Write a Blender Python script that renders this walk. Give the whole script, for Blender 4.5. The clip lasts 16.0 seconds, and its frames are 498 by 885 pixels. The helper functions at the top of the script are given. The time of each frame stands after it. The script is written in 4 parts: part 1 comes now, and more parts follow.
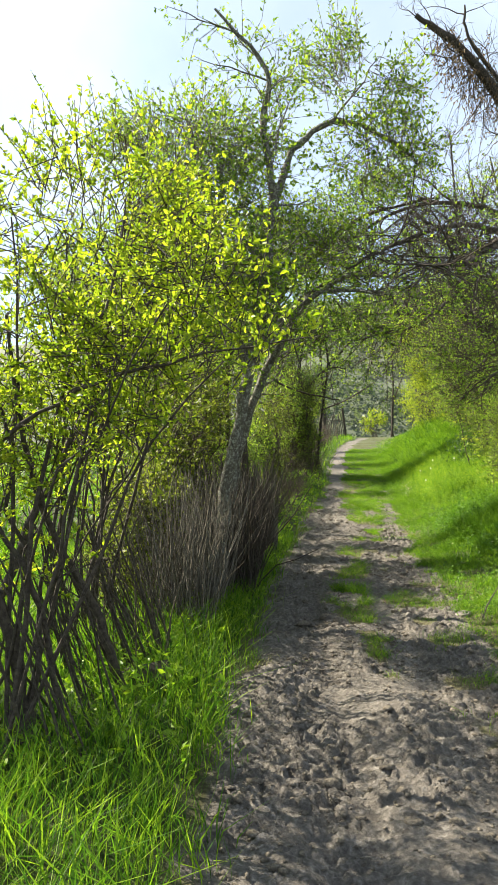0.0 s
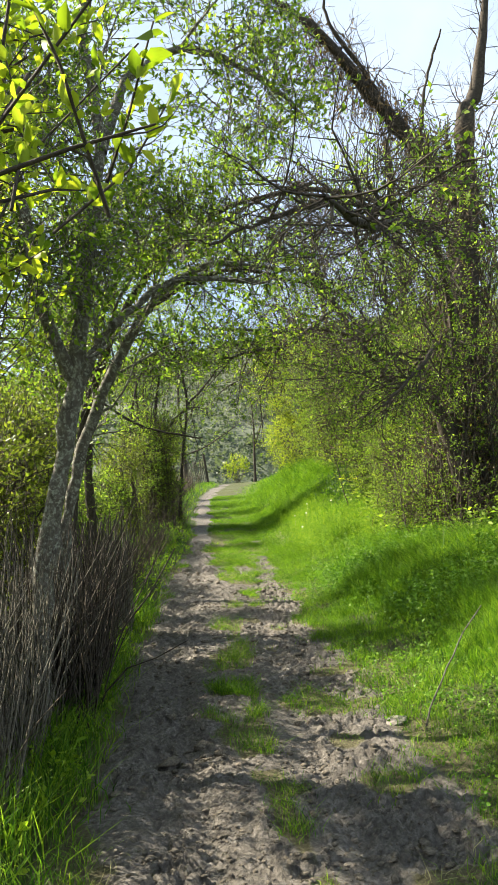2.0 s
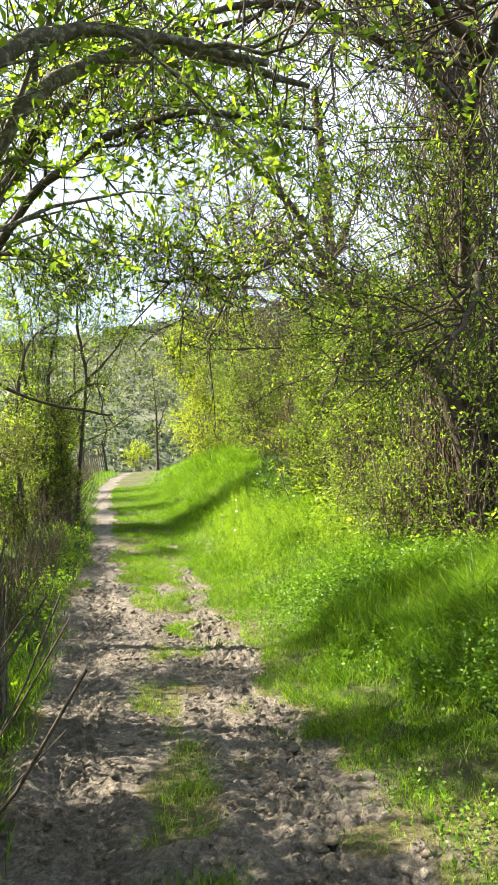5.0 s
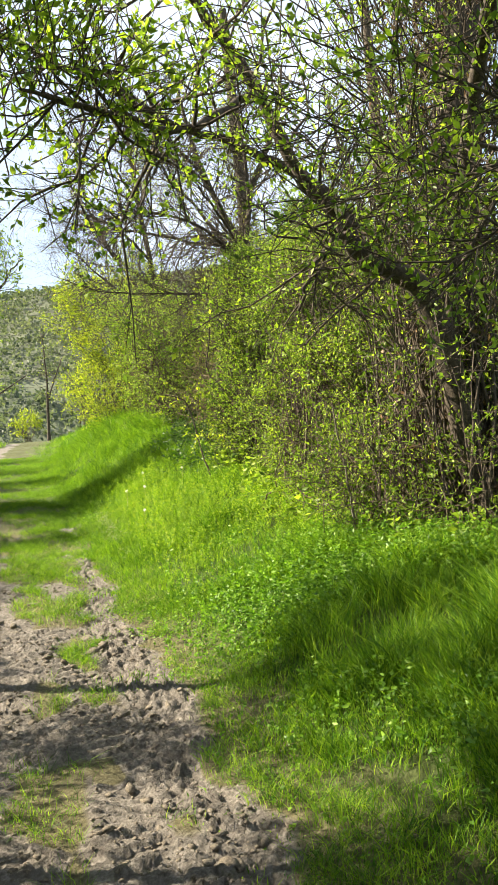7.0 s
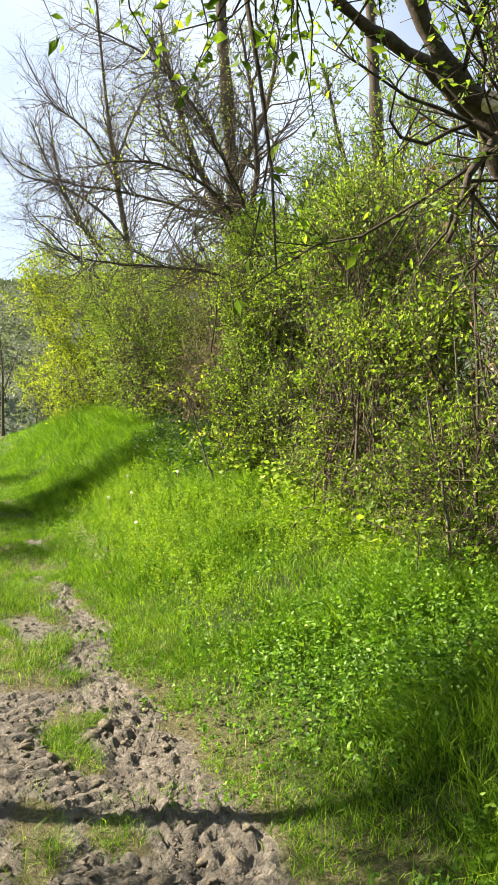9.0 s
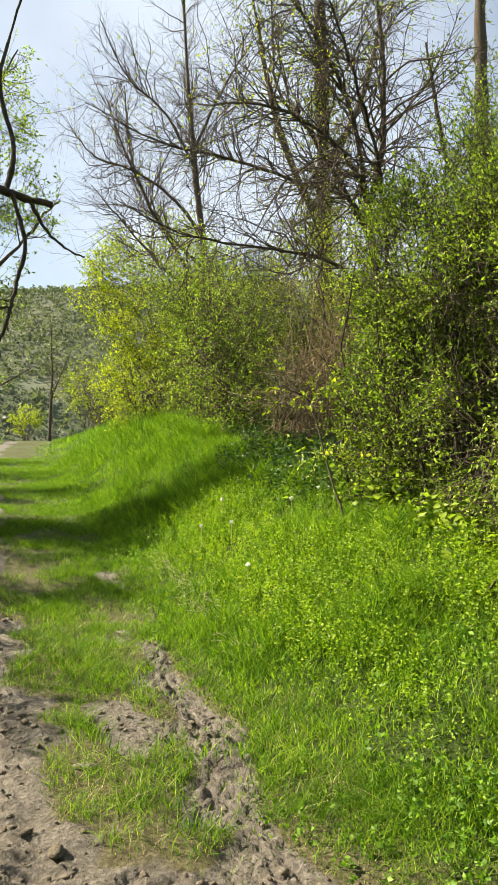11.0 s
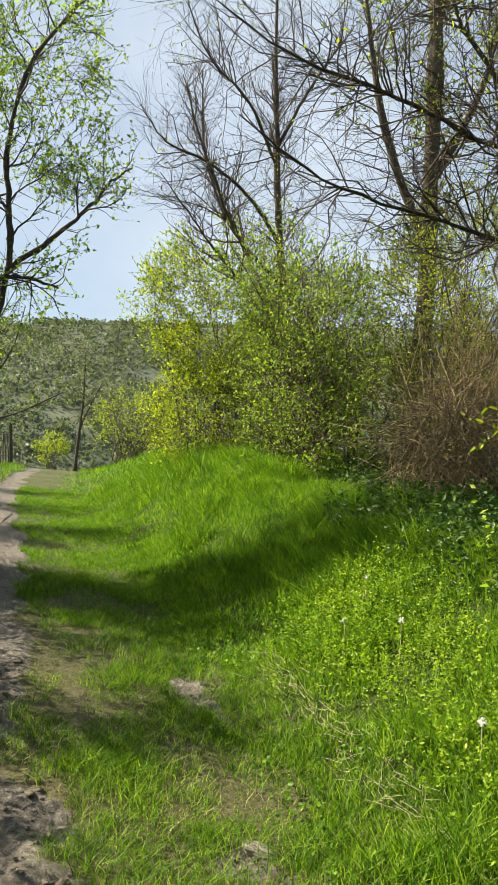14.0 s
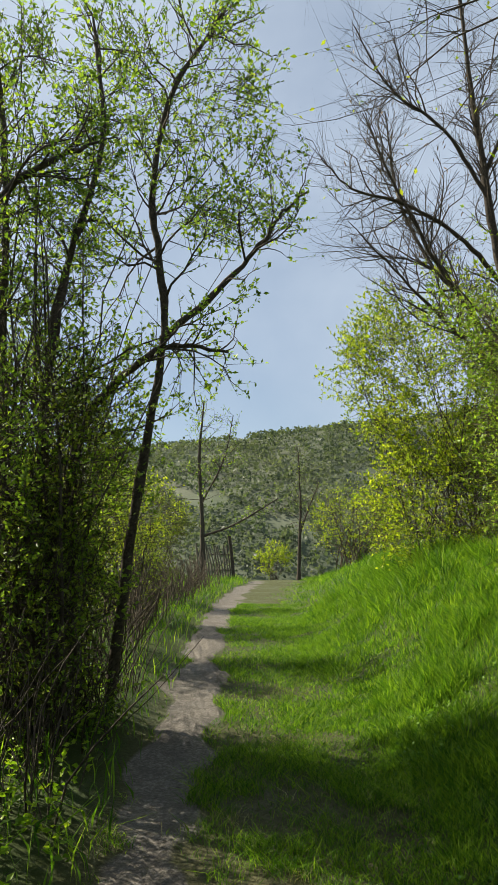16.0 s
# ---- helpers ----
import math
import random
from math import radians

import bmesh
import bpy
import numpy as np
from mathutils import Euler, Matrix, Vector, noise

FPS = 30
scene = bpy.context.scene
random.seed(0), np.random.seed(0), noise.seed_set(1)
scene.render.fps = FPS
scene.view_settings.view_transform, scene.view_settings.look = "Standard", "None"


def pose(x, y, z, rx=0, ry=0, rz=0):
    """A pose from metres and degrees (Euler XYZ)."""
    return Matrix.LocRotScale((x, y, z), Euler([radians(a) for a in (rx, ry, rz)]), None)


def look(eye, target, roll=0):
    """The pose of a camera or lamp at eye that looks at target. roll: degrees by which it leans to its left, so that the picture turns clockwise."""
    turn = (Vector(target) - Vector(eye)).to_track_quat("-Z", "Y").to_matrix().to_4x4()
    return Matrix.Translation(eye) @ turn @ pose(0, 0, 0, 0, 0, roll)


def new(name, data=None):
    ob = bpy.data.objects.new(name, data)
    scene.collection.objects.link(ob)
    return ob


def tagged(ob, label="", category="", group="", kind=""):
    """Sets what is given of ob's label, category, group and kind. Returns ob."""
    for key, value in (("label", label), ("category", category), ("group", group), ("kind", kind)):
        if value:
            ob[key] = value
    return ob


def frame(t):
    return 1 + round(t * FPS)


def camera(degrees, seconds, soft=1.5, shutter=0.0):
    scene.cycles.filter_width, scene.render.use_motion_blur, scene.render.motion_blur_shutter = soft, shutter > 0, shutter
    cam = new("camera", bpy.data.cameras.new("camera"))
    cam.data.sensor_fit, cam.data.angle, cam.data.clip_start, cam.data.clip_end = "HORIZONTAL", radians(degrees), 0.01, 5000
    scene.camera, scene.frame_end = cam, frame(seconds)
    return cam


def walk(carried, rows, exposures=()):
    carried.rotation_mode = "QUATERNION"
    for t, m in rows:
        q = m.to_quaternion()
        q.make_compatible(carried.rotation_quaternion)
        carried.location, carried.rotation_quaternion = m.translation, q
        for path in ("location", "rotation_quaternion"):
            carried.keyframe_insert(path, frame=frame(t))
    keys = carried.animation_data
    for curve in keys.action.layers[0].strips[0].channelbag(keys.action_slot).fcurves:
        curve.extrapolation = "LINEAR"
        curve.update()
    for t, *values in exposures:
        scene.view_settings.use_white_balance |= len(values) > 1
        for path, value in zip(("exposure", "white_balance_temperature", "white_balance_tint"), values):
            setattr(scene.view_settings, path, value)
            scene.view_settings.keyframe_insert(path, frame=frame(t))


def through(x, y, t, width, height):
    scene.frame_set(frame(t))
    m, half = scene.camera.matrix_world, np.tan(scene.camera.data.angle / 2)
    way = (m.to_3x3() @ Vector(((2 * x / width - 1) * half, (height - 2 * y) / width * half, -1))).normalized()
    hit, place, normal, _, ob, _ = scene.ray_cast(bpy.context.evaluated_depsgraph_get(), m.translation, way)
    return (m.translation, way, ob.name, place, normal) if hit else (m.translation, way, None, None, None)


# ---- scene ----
cam = camera(35.4, 16.0)
PATH = [
    (0, (-0.018, 0.044, 1.523), (-0.048, 2.044, 1.524), -1.1),
    (0.5, (-0.037, 0.56, 1.551), (0.026, 2.557, 1.637), -2.8),
    (1, (-0.004, 1.078, 1.563), (0.147, 3.068, 1.696), -3.8),
    (1.5, (0.036, 1.605, 1.54), (0.38, 3.572, 1.651), -3.3),
    (2, (0.135, 2.168, 1.496), (0.464, 4.137, 1.607), -3.9),
    (2.5, (0.175, 2.759, 1.512), (0.481, 4.734, 1.577), -3.2),
    (3, (0.231, 3.24, 1.507), (0.551, 5.213, 1.58), -2.7),
    (3.5, (0.214, 3.806, 1.548), (0.556, 5.774, 1.645), -2.7),
    (4, (0.189, 4.207, 1.573), (0.632, 6.155, 1.661), -4.3),
    (6.5, (0.645, 6.777, 1.624), (1.367, 8.643, 1.642), -3.0),
    (7, (0.706, 7.218, 1.563), (1.532, 9.039, 1.527), -4.4),
    (7.5, (0.709, 7.708, 1.537), (1.69, 9.447, 1.423), -2.4),
    (8, (0.736, 8.173, 1.529), (1.677, 9.935, 1.44), -2.7),
    (10.5, (0.941, 10.483, 1.577), (1.871, 12.254, 1.578), -1.8),
    (11, (0.906, 11.037, 1.577), (1.753, 12.848, 1.584), 0.3),
    (11.5, (0.884, 11.527, 1.575), (1.624, 13.385, 1.572), 2.5),
    (12, (0.93, 11.958, 1.551), (1.6, 13.842, 1.579), 2.2),
    (12.5, (0.875, 12.305, 1.559), (1.55, 14.187, 1.601), 3.1),
    (13, (0.896, 12.616, 1.583), (1.57, 14.497, 1.661), 2.5),
    (13.5, (1.031, 13.214, 1.562), (1.771, 15.069, 1.664), 2.5),
    (14, (1.15, 13.823, 1.558), (1.946, 15.654, 1.674), 4.3),
    (14.5, (1.442, 14.393, 1.514), (2.229, 16.228, 1.629), 4.2),
    (15, (1.723, 15.021, 1.603), (2.374, 16.902, 1.803), 4.3),
    (15.5, (1.808, 15.562, 1.706), (2.251, 17.491, 1.995), 1.8),
    (16, (1.878, 16.136, 1.683), (2.122, 18.09, 2.034), -0.1),
]
EXPOSURES = [(0, 1.95, 6900, 10), (0.5, 1.85, 6800, 9), (1.5, 1.72, 6800, 9), (2, 2.0, 6900, 10), (3.5, 2.65, 7200, 12), (4, 2.72, 7300, 12), (6.5, 2.13, 7400, 12), (7.5, 2.27, 7300, 12), (8, 2.22, 7300, 12), (11, 1.8, 7700, 10), (13.5, 1.62, 7500, 9), (15, 1.42, 7200, 9), (16, 1.17, 7000, 9)]
walk(cam, [(t, look(eye, target, roll)) for t, eye, target, roll in PATH], EXPOSURES)

# ---- world, sun and exposure ----
SUN_DIR = Vector((-0.66, 0.48, 0.66)).normalized()
world = bpy.data.worlds.new("spring_sky")
scene.world = world
world.use_nodes = True
wn = world.node_tree
sky = wn.nodes.new("ShaderNodeTexSky")
sky.sky_type = "NISHITA"
sky.sun_disc = False
sky.sun_elevation = math.asin(SUN_DIR.z)
sky.sun_rotation = math.atan2(SUN_DIR.x, SUN_DIR.y)
sky.air_density, sky.dust_density, sky.ozone_density = 1.0, 0.3, 2.0
wn.nodes["Background"].inputs["Strength"].default_value = 0.05
cloud = wn.nodes.new("ShaderNodeTexNoise")
cloud.inputs["Scale"].default_value, cloud.inputs["Detail"].default_value = 2.2, 6.0
way = wn.nodes.new("ShaderNodeTexCoord")
wn.links.new(way.outputs["Generated"], cloud.inputs["Vector"])
veil = wn.nodes.new("ShaderNodeMapRange")
veil.inputs["From Min"].default_value, veil.inputs["From Max"].default_value, veil.inputs["To Max"].default_value = 0.35, 0.66, 0.92
veil.inputs["To Min"].default_value = 0.3
wn.links.new(cloud.outputs[0], veil.inputs["Value"])
hazy = wn.nodes.new("ShaderNodeMix")
hazy.data_type = "RGBA"
hazy.inputs[7].default_value = (5.35, 6.45, 8.1, 1)
wn.links.new(veil.outputs[0], hazy.inputs[0])
wn.links.new(sky.outputs[0], hazy.inputs[6])
wn.links.new(hazy.outputs[2], wn.nodes["Background"].inputs["Color"])
sun = new("sun", bpy.data.lights.new("sun", "SUN"))
sun.data.energy, sun.data.angle, sun.data.color = 5.0, radians(0.55), (1.0, 0.94, 0.83)
sun.matrix_world = look((0, 0, 30), Vector((0, 0, 30)) - SUN_DIR)

# ---- number tools ----
RNG = np.random.default_rng(7)
TABLE = np.random.default_rng(3).random((32, 32, 32))


def vnoise(p, size):
    """Smooth value noise in 0..1 at points p (N, 3), one cell being size metres."""
    q = np.asarray(p, float) / size
    i = np.floor(q).astype(int)
    f = q - i
    f = f * f * (3 - 2 * f)
    out = 0.0
    for a in (0, 1):
        for b in (0, 1):
            for c in (0, 1):
                w = np.where(a, f[:, 0], 1 - f[:, 0]) * np.where(b, f[:, 1], 1 - f[:, 1]) * np.where(c, f[:, 2], 1 - f[:, 2])
                out = out + w * TABLE[(i[:, 0] + a) % 32, (i[:, 1] + b) % 32, (i[:, 2] + c) % 32]
    return out


def flat_noise(x, y, size, seed=0.0):
    return vnoise(np.stack([x, y, np.full_like(x, seed * 7.31)], -1), size)


def unit(v):
    return v / np.maximum(np.linalg.norm(v, axis=-1, keepdims=True), 1e-9)


def smooth(a, b, x):
    t = np.clip((x - a) / (b - a), 0, 1)
    return t * t * (3 - 2 * t)


def mesh_of(name, verts, faces, material, is_smooth=False):
    """A mesh from an (N, 3) array and a list of (M, k) face arrays."""
    me = bpy.data.meshes.new(name)
    verts = np.ascontiguousarray(verts, np.float32)
    me.vertices.add(len(verts))
    me.vertices.foreach_set("co", verts.ravel())
    loops = np.concatenate([f.ravel() for f in faces]).astype(np.int32)
    sizes = np.concatenate([np.full(len(f), f.shape[1]) for f in faces])
    me.loops.add(len(loops))
    me.loops.foreach_set("vertex_index", loops)
    me.polygons.add(len(sizes))
    me.polygons.foreach_set("loop_start", np.concatenate([[0], np.cumsum(sizes)[:-1]]).astype(np.int32))
    if is_smooth:
        me.polygons.foreach_set("use_smooth", np.ones(len(sizes), bool))
    me.update(calc_edges=True)
    me.materials.append(material)
    return me


def part(name, mesh, parent, label=""):
    ob = new(name, mesh)
    ob.parent = parent
    return tagged(ob, label) if label else ob


# ---- materials ----
def nodes_of(name):
    m = bpy.data.materials.new(name)
    m.use_nodes = True
    n = m.node_tree
    return m, n, n.nodes["Principled BSDF"]


def noise_node(n, scale, detail=4.0, rough=0.6):
    t = n.nodes.new("ShaderNodeTexNoise")
    t.inputs["Scale"].default_value, t.inputs["Detail"].default_value, t.inputs["Roughness"].default_value = scale, detail, rough
    g = n.nodes.new("ShaderNodeNewGeometry")
    n.links.new(g.outputs["Position"], t.inputs["Vector"])
    return t


def ramp(n, source, stops):
    r = n.nodes.new("ShaderNodeValToRGB")
    while len(r.color_ramp.elements) < len(stops):
        r.color_ramp.elements.new(0.5)
    for e, (at, c) in zip(r.color_ramp.elements, stops):
        e.position, e.color = at, (*c, 1)
    n.links.new(source, r.inputs[0])
    return r.outputs[0]


def mix(n, fac, a, b, mode="MIX"):
    m = n.nodes.new("ShaderNodeMix")
    m.data_type, m.blend_type = "RGBA", mode
    for socket, v in ((m.inputs[0], fac), (m.inputs[6], a), (m.inputs[7], b)):
        if isinstance(v, (int, float)):
            socket.default_value = v
        elif isinstance(v, tuple):
            socket.default_value = (*v, 1)
        else:
            n.links.new(v, socket)
    return m.outputs[2]


def bump(n, bsdf, height, strength, distance):
    b = n.nodes.new("ShaderNodeBump")
    b.inputs["Strength"].default_value, b.inputs["Distance"].default_value = strength, distance
    n.links.new(height, b.inputs["Height"])
    n.links.new(b.outputs[0], bsdf.inputs["Normal"])


def leaf_material(name, dark, mid, light, through=0.45, gloss=0.25, patch=1.2):
    """Thin leaf: colour by leaf and by patch, light shining through it."""
    m, n, p = nodes_of(name)
    g = n.nodes.new("ShaderNodeNewGeometry")
    one = ramp(n, g.outputs["Random Per Island"], [(0.0, dark), (0.45, mid), (1.0, light)])
    big = noise_node(n, patch, 2.0)
    tone = ramp(n, big.outputs[0], [(0.3, (0.72, 0.78, 0.7)), (0.7, (1.15, 1.1, 1.0))])
    col = mix(n, 1.0, one, tone, "MULTIPLY")
    n.links.new(col, p.inputs["Base Color"])
    p.inputs["Roughness"].default_value = 0.45
    p.inputs["Specular IOR Level"].default_value = gloss
    tr = n.nodes.new("ShaderNodeBsdfTranslucent")
    warm = mix(n, 1.0, col, (1.06, 1.18, 0.55), "MULTIPLY")
    n.links.new(warm, tr.inputs["Color"])
    s = n.nodes.new("ShaderNodeMixShader")
    s.inputs[0].default_value = through
    n.links.new(p.outputs[0], s.inputs[1])
    n.links.new(tr.outputs[0], s.inputs[2])
    n.links.new(s.outputs[0], n.nodes["Material Output"].inputs["Surface"])
    return m


def bark_material(name, dark, light, scale=14.0, lichen=None, relief=0.02):
    m, n, p = nodes_of(name)
    fine, big = noise_node(n, scale, 6.0, 0.7), noise_node(n, scale * 1.7, 8.0, 0.75)
    col = ramp(n, fine.outputs[0], [(0.3, dark), (0.7, light)])
    col = mix(n, ramp(n, big.outputs[0], [(0.5, (0, 0, 0)), (0.6, (0.85, 0.85, 0.85))]), col, lichen or dark)
    n.links.new(col, p.inputs["Base Color"])
    p.inputs["Roughness"].default_value = 0.9
    p.inputs["Specular IOR Level"].default_value = 0.2
    bump(n, p, fine.outputs[0], 0.8, relief)
    return m


LEAF_YOUNG = leaf_material("young_yellow_leaf", (0.12, 0.19, 0.02), (0.28, 0.36, 0.03), (0.48, 0.51, 0.06), 0.56)
LEAF_MID = leaf_material("fresh_green_leaf", (0.07, 0.125, 0.022), (0.17, 0.27, 0.038), (0.36, 0.46, 0.07), 0.54)
LEAF_OLIVE = leaf_material("olive_leaf", (0.08, 0.11, 0.02), (0.15, 0.19, 0.03), (0.25, 0.28, 0.055), 0.5)
LEAF_DARK = leaf_material("deep_green_leaf", (0.03, 0.07, 0.018), (0.05, 0.105, 0.025), (0.085, 0.15, 0.035), 0.35, 0.35)
LEAF_HERB = leaf_material("herb_leaf", (0.11, 0.21, 0.02), (0.2, 0.34, 0.028), (0.36, 0.47, 0.045), 0.5)
LEAF_WEED = leaf_material("green_weed_leaf", (0.06, 0.14, 0.02), (0.12, 0.25, 0.03), (0.22, 0.37, 0.05), 0.45)
GRASS = leaf_material("grass_blade", (0.028, 0.08, 0.016), (0.1, 0.22, 0.022), (0.28, 0.41, 0.042), 0.48, 0.1, 2.2)
GRASS_DRY = leaf_material("dry_grass_blade", (0.22, 0.22, 0.09), (0.33, 0.31, 0.15), (0.46, 0.42, 0.24), 0.35, 0.3)
DEAD_LEAF = leaf_material("dry_brown_leaf", (0.08, 0.05, 0.025), (0.15, 0.09, 0.045), (0.24, 0.15, 0.08), 0.2)
# Grey-green spring foliage with bluish distance haze put into its colour.
HAZED_WOODS = leaf_material("far_woods", (0.065, 0.085, 0.07), (0.1, 0.125, 0.098), (0.15, 0.17, 0.125), 0.4, 0.1, 0.02)
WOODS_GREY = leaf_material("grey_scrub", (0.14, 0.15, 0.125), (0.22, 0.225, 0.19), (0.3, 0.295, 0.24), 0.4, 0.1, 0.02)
BARK_GREY = bark_material("grey_lichen_bark", (0.05, 0.042, 0.032), (0.15, 0.135, 0.105), 22, (0.31, 0.32, 0.25))
BARK_DARK = bark_material("dark_bark", (0.03, 0.024, 0.018), (0.10, 0.082, 0.06), 26, None, 0.01)
BARK_BROWN = bark_material("brown_vine_bark", (0.04, 0.031, 0.022), (0.145, 0.115, 0.08), 22)
STALK = bark_material("grey_dry_stalk", (0.06, 0.052, 0.038), (0.22, 0.2, 0.155), 30)
STRAW = bark_material("pale_straw", (0.34, 0.29, 0.18), (0.55, 0.49, 0.34), 30)
WOOD_CUT = bark_material("fresh_cut_wood", (0.6, 0.5, 0.36), (0.8, 0.72, 0.58), 40)
CANE = bark_material("dry_bramble_cane", (0.1, 0.075, 0.04), (0.32, 0.255, 0.15), 26)
MUD = bark_material("crumbled_mud", (0.075, 0.062, 0.045), (0.22, 0.19, 0.145), 60)


def ground_material():
    """Mud on the track, thatch and soil under the grass, woods on the far slope."""
    m, n, p = nodes_of("trodden_ground")
    fine, mid, big = noise_node(n, 38, 8, 0.7), noise_node(n, 6, 5), noise_node(n, 1.1, 3)
    mud = ramp(n, fine.outputs[0], [(0.3, (0.068, 0.06, 0.05)), (0.5, (0.172, 0.155, 0.13)), (0.7, (0.35, 0.322, 0.278))])
    mud = mix(n, ramp(n, mid.outputs[0], [(0.35, (0, 0, 0)), (0.7, (0.75, 0.75, 0.75))]), mud, (0.098, 0.087, 0.073))
    soil = ramp(n, fine.outputs[0], [(0.3, (0.022, 0.038, 0.009)), (0.7, (0.055, 0.085, 0.018))])
    soil = mix(n, ramp(n, big.outputs[0], [(0.4, (0, 0, 0)), (0.7, (0.4, 0.4, 0.4))]), soil, (0.075, 0.075, 0.028))
    worn = n.nodes.new("ShaderNodeAttribute")
    worn.attribute_name = "worn"
    litter = ramp(n, fine.outputs[0], [(0.3, (0.05, 0.043, 0.025)), (0.5, (0.11, 0.1, 0.052)), (0.7, (0.2, 0.18, 0.105))])
    soil = mix(n, worn.outputs["Fac"], soil, litter)
    at = n.nodes.new("ShaderNodeAttribute")
    at.attribute_name = "mud"
    edge = n.nodes.new("ShaderNodeMath")
    edge.operation = "MULTIPLY_ADD"
    n.links.new(mid.outputs[0], edge.inputs[0])
    edge.inputs[1].default_value = 0.5
    n.links.new(at.outputs["Fac"], edge.inputs[2])
    near = mix(n, ramp(n, edge.outputs[0], [(0.55, (0, 0, 0)), (0.8, (1, 1, 1))]), soil, mud)
    # Far slope: grey-green woods, greyed further to carry haze in the colour.
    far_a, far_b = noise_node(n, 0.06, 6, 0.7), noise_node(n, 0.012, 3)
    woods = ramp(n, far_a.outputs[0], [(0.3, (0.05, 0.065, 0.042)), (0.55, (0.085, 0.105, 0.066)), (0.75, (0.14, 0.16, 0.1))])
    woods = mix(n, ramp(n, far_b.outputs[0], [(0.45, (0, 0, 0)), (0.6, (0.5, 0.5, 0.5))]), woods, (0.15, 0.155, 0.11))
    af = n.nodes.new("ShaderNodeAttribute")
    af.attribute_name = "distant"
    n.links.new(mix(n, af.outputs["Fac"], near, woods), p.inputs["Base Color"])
    wet = ramp(n, big.outputs[0], [(0.35, (0.62, 0.62, 0.62)), (0.6, (0.95, 0.95, 0.95))])
    n.links.new(wet, p.inputs["Roughness"])
    p.inputs["Specular IOR Level"].default_value = 0.12
    bump(n, p, fine.outputs[0], 1.0, 0.04)
    return m


# ---- the ground: one sheet from the track to the far hillside ----
def track_left(y):
    return np.interp(y, [0, 3, 5, 7, 9, 11, 14, 16, 18, 20, 24, 28, 34, 42, 54], [-0.25, -0.2, -0.16, 0.02, 0.15, 0.42, 0.75, 1.15, 1.45, 1.72, 2.15, 2.5, 3.2, 4.5, 7.0])


def track_right(y):
    return np.interp(y, [0, 3, 5, 9, 14, 18, 24, 30, 40, 55], [1.3, 1.4, 1.5, 1.95, 2.4, 2.8, 3.4, 4.2, 5.8, 9.4])


def trail_right(y):
    """Right edge of the wholly bare wheel track."""
    return np.interp(y, [0, 4.5, 5.5, 7, 8.5, 10.3, 12, 13.5, 14.6, 15.4, 17, 18.7, 20.3, 23, 28, 33, 42, 54], [0.95, 0.9, 0.75, 0.68, 0.8, 1.05, 1.36, 1.5, 1.54, 1.62, 1.68, 1.86, 2.1, 2.45, 2.95, 3.62, 5.0, 7.4])


def rut_right(y):
    """Middle of the broken rut on the bank side."""
    return np.interp(y, [0, 5, 6, 7.3, 8, 9.8, 11.6, 12.5, 14, 14.7, 15.7, 17.3, 18.4], [1.2, 1.2, 1.27, 1.4, 1.48, 1.68, 1.95, 2.06, 2.22, 2.4, 2.5, 2.7, 2.8])


def rut_mid(y):
    return np.interp(y, [0, 6, 8, 10, 12, 13.3, 15], [0.85, 0.98, 1.17, 1.42, 1.65, 1.73, 1.85])


def height(x, y):
    base = np.interp(y, [-30, 0, 13, 14.7, 16.1, 18.5, 22.3, 27.5, 36, 45, 55, 60, 75, 120, 200, 260, 480, 560, 1500],
                     [0, 0, 0, 0.1, 0.2, 0.33, 0.57, 0.8, 1.1, 1.45, 1.75, 1.7, 0.0, -14, -28, -24, 78, 86, 60])
    far = smooth(150, 320, y)
    base = base + far * (22 * (flat_noise(x, y, 170.0, 1) - 0.5) + 0.13 * np.clip(x, -300, 400))
    wide = np.interp(y, [0, 16, 22, 30, 40, 55], [2.2, 2.1, 2.4, 2.8, 4, 4])
    tall = np.interp(y, [0, 14, 17.5, 20.5, 24, 28, 35, 45, 55, 60], [0.55, 0.6, 0.76, 0.88, 1.22, 1.28, 1.25, 1.2, 0.5, 0.1])
    near = 1 - smooth(58, 75, y)
    bank = tall * smooth(0, 1, (x - track_right(y)) / wide) * near
    verge = (0.10 + 0.0 * y) * smooth(0.0, 0.5, track_left(y) - x) * near
    swell = 0.10 * (flat_noise(x, y, 2.3, 2) - 0.5) * smooth(0.2, 1.0, np.maximum(x - track_right(y), track_left(y) - x))
    return base + bank + verge + swell * near


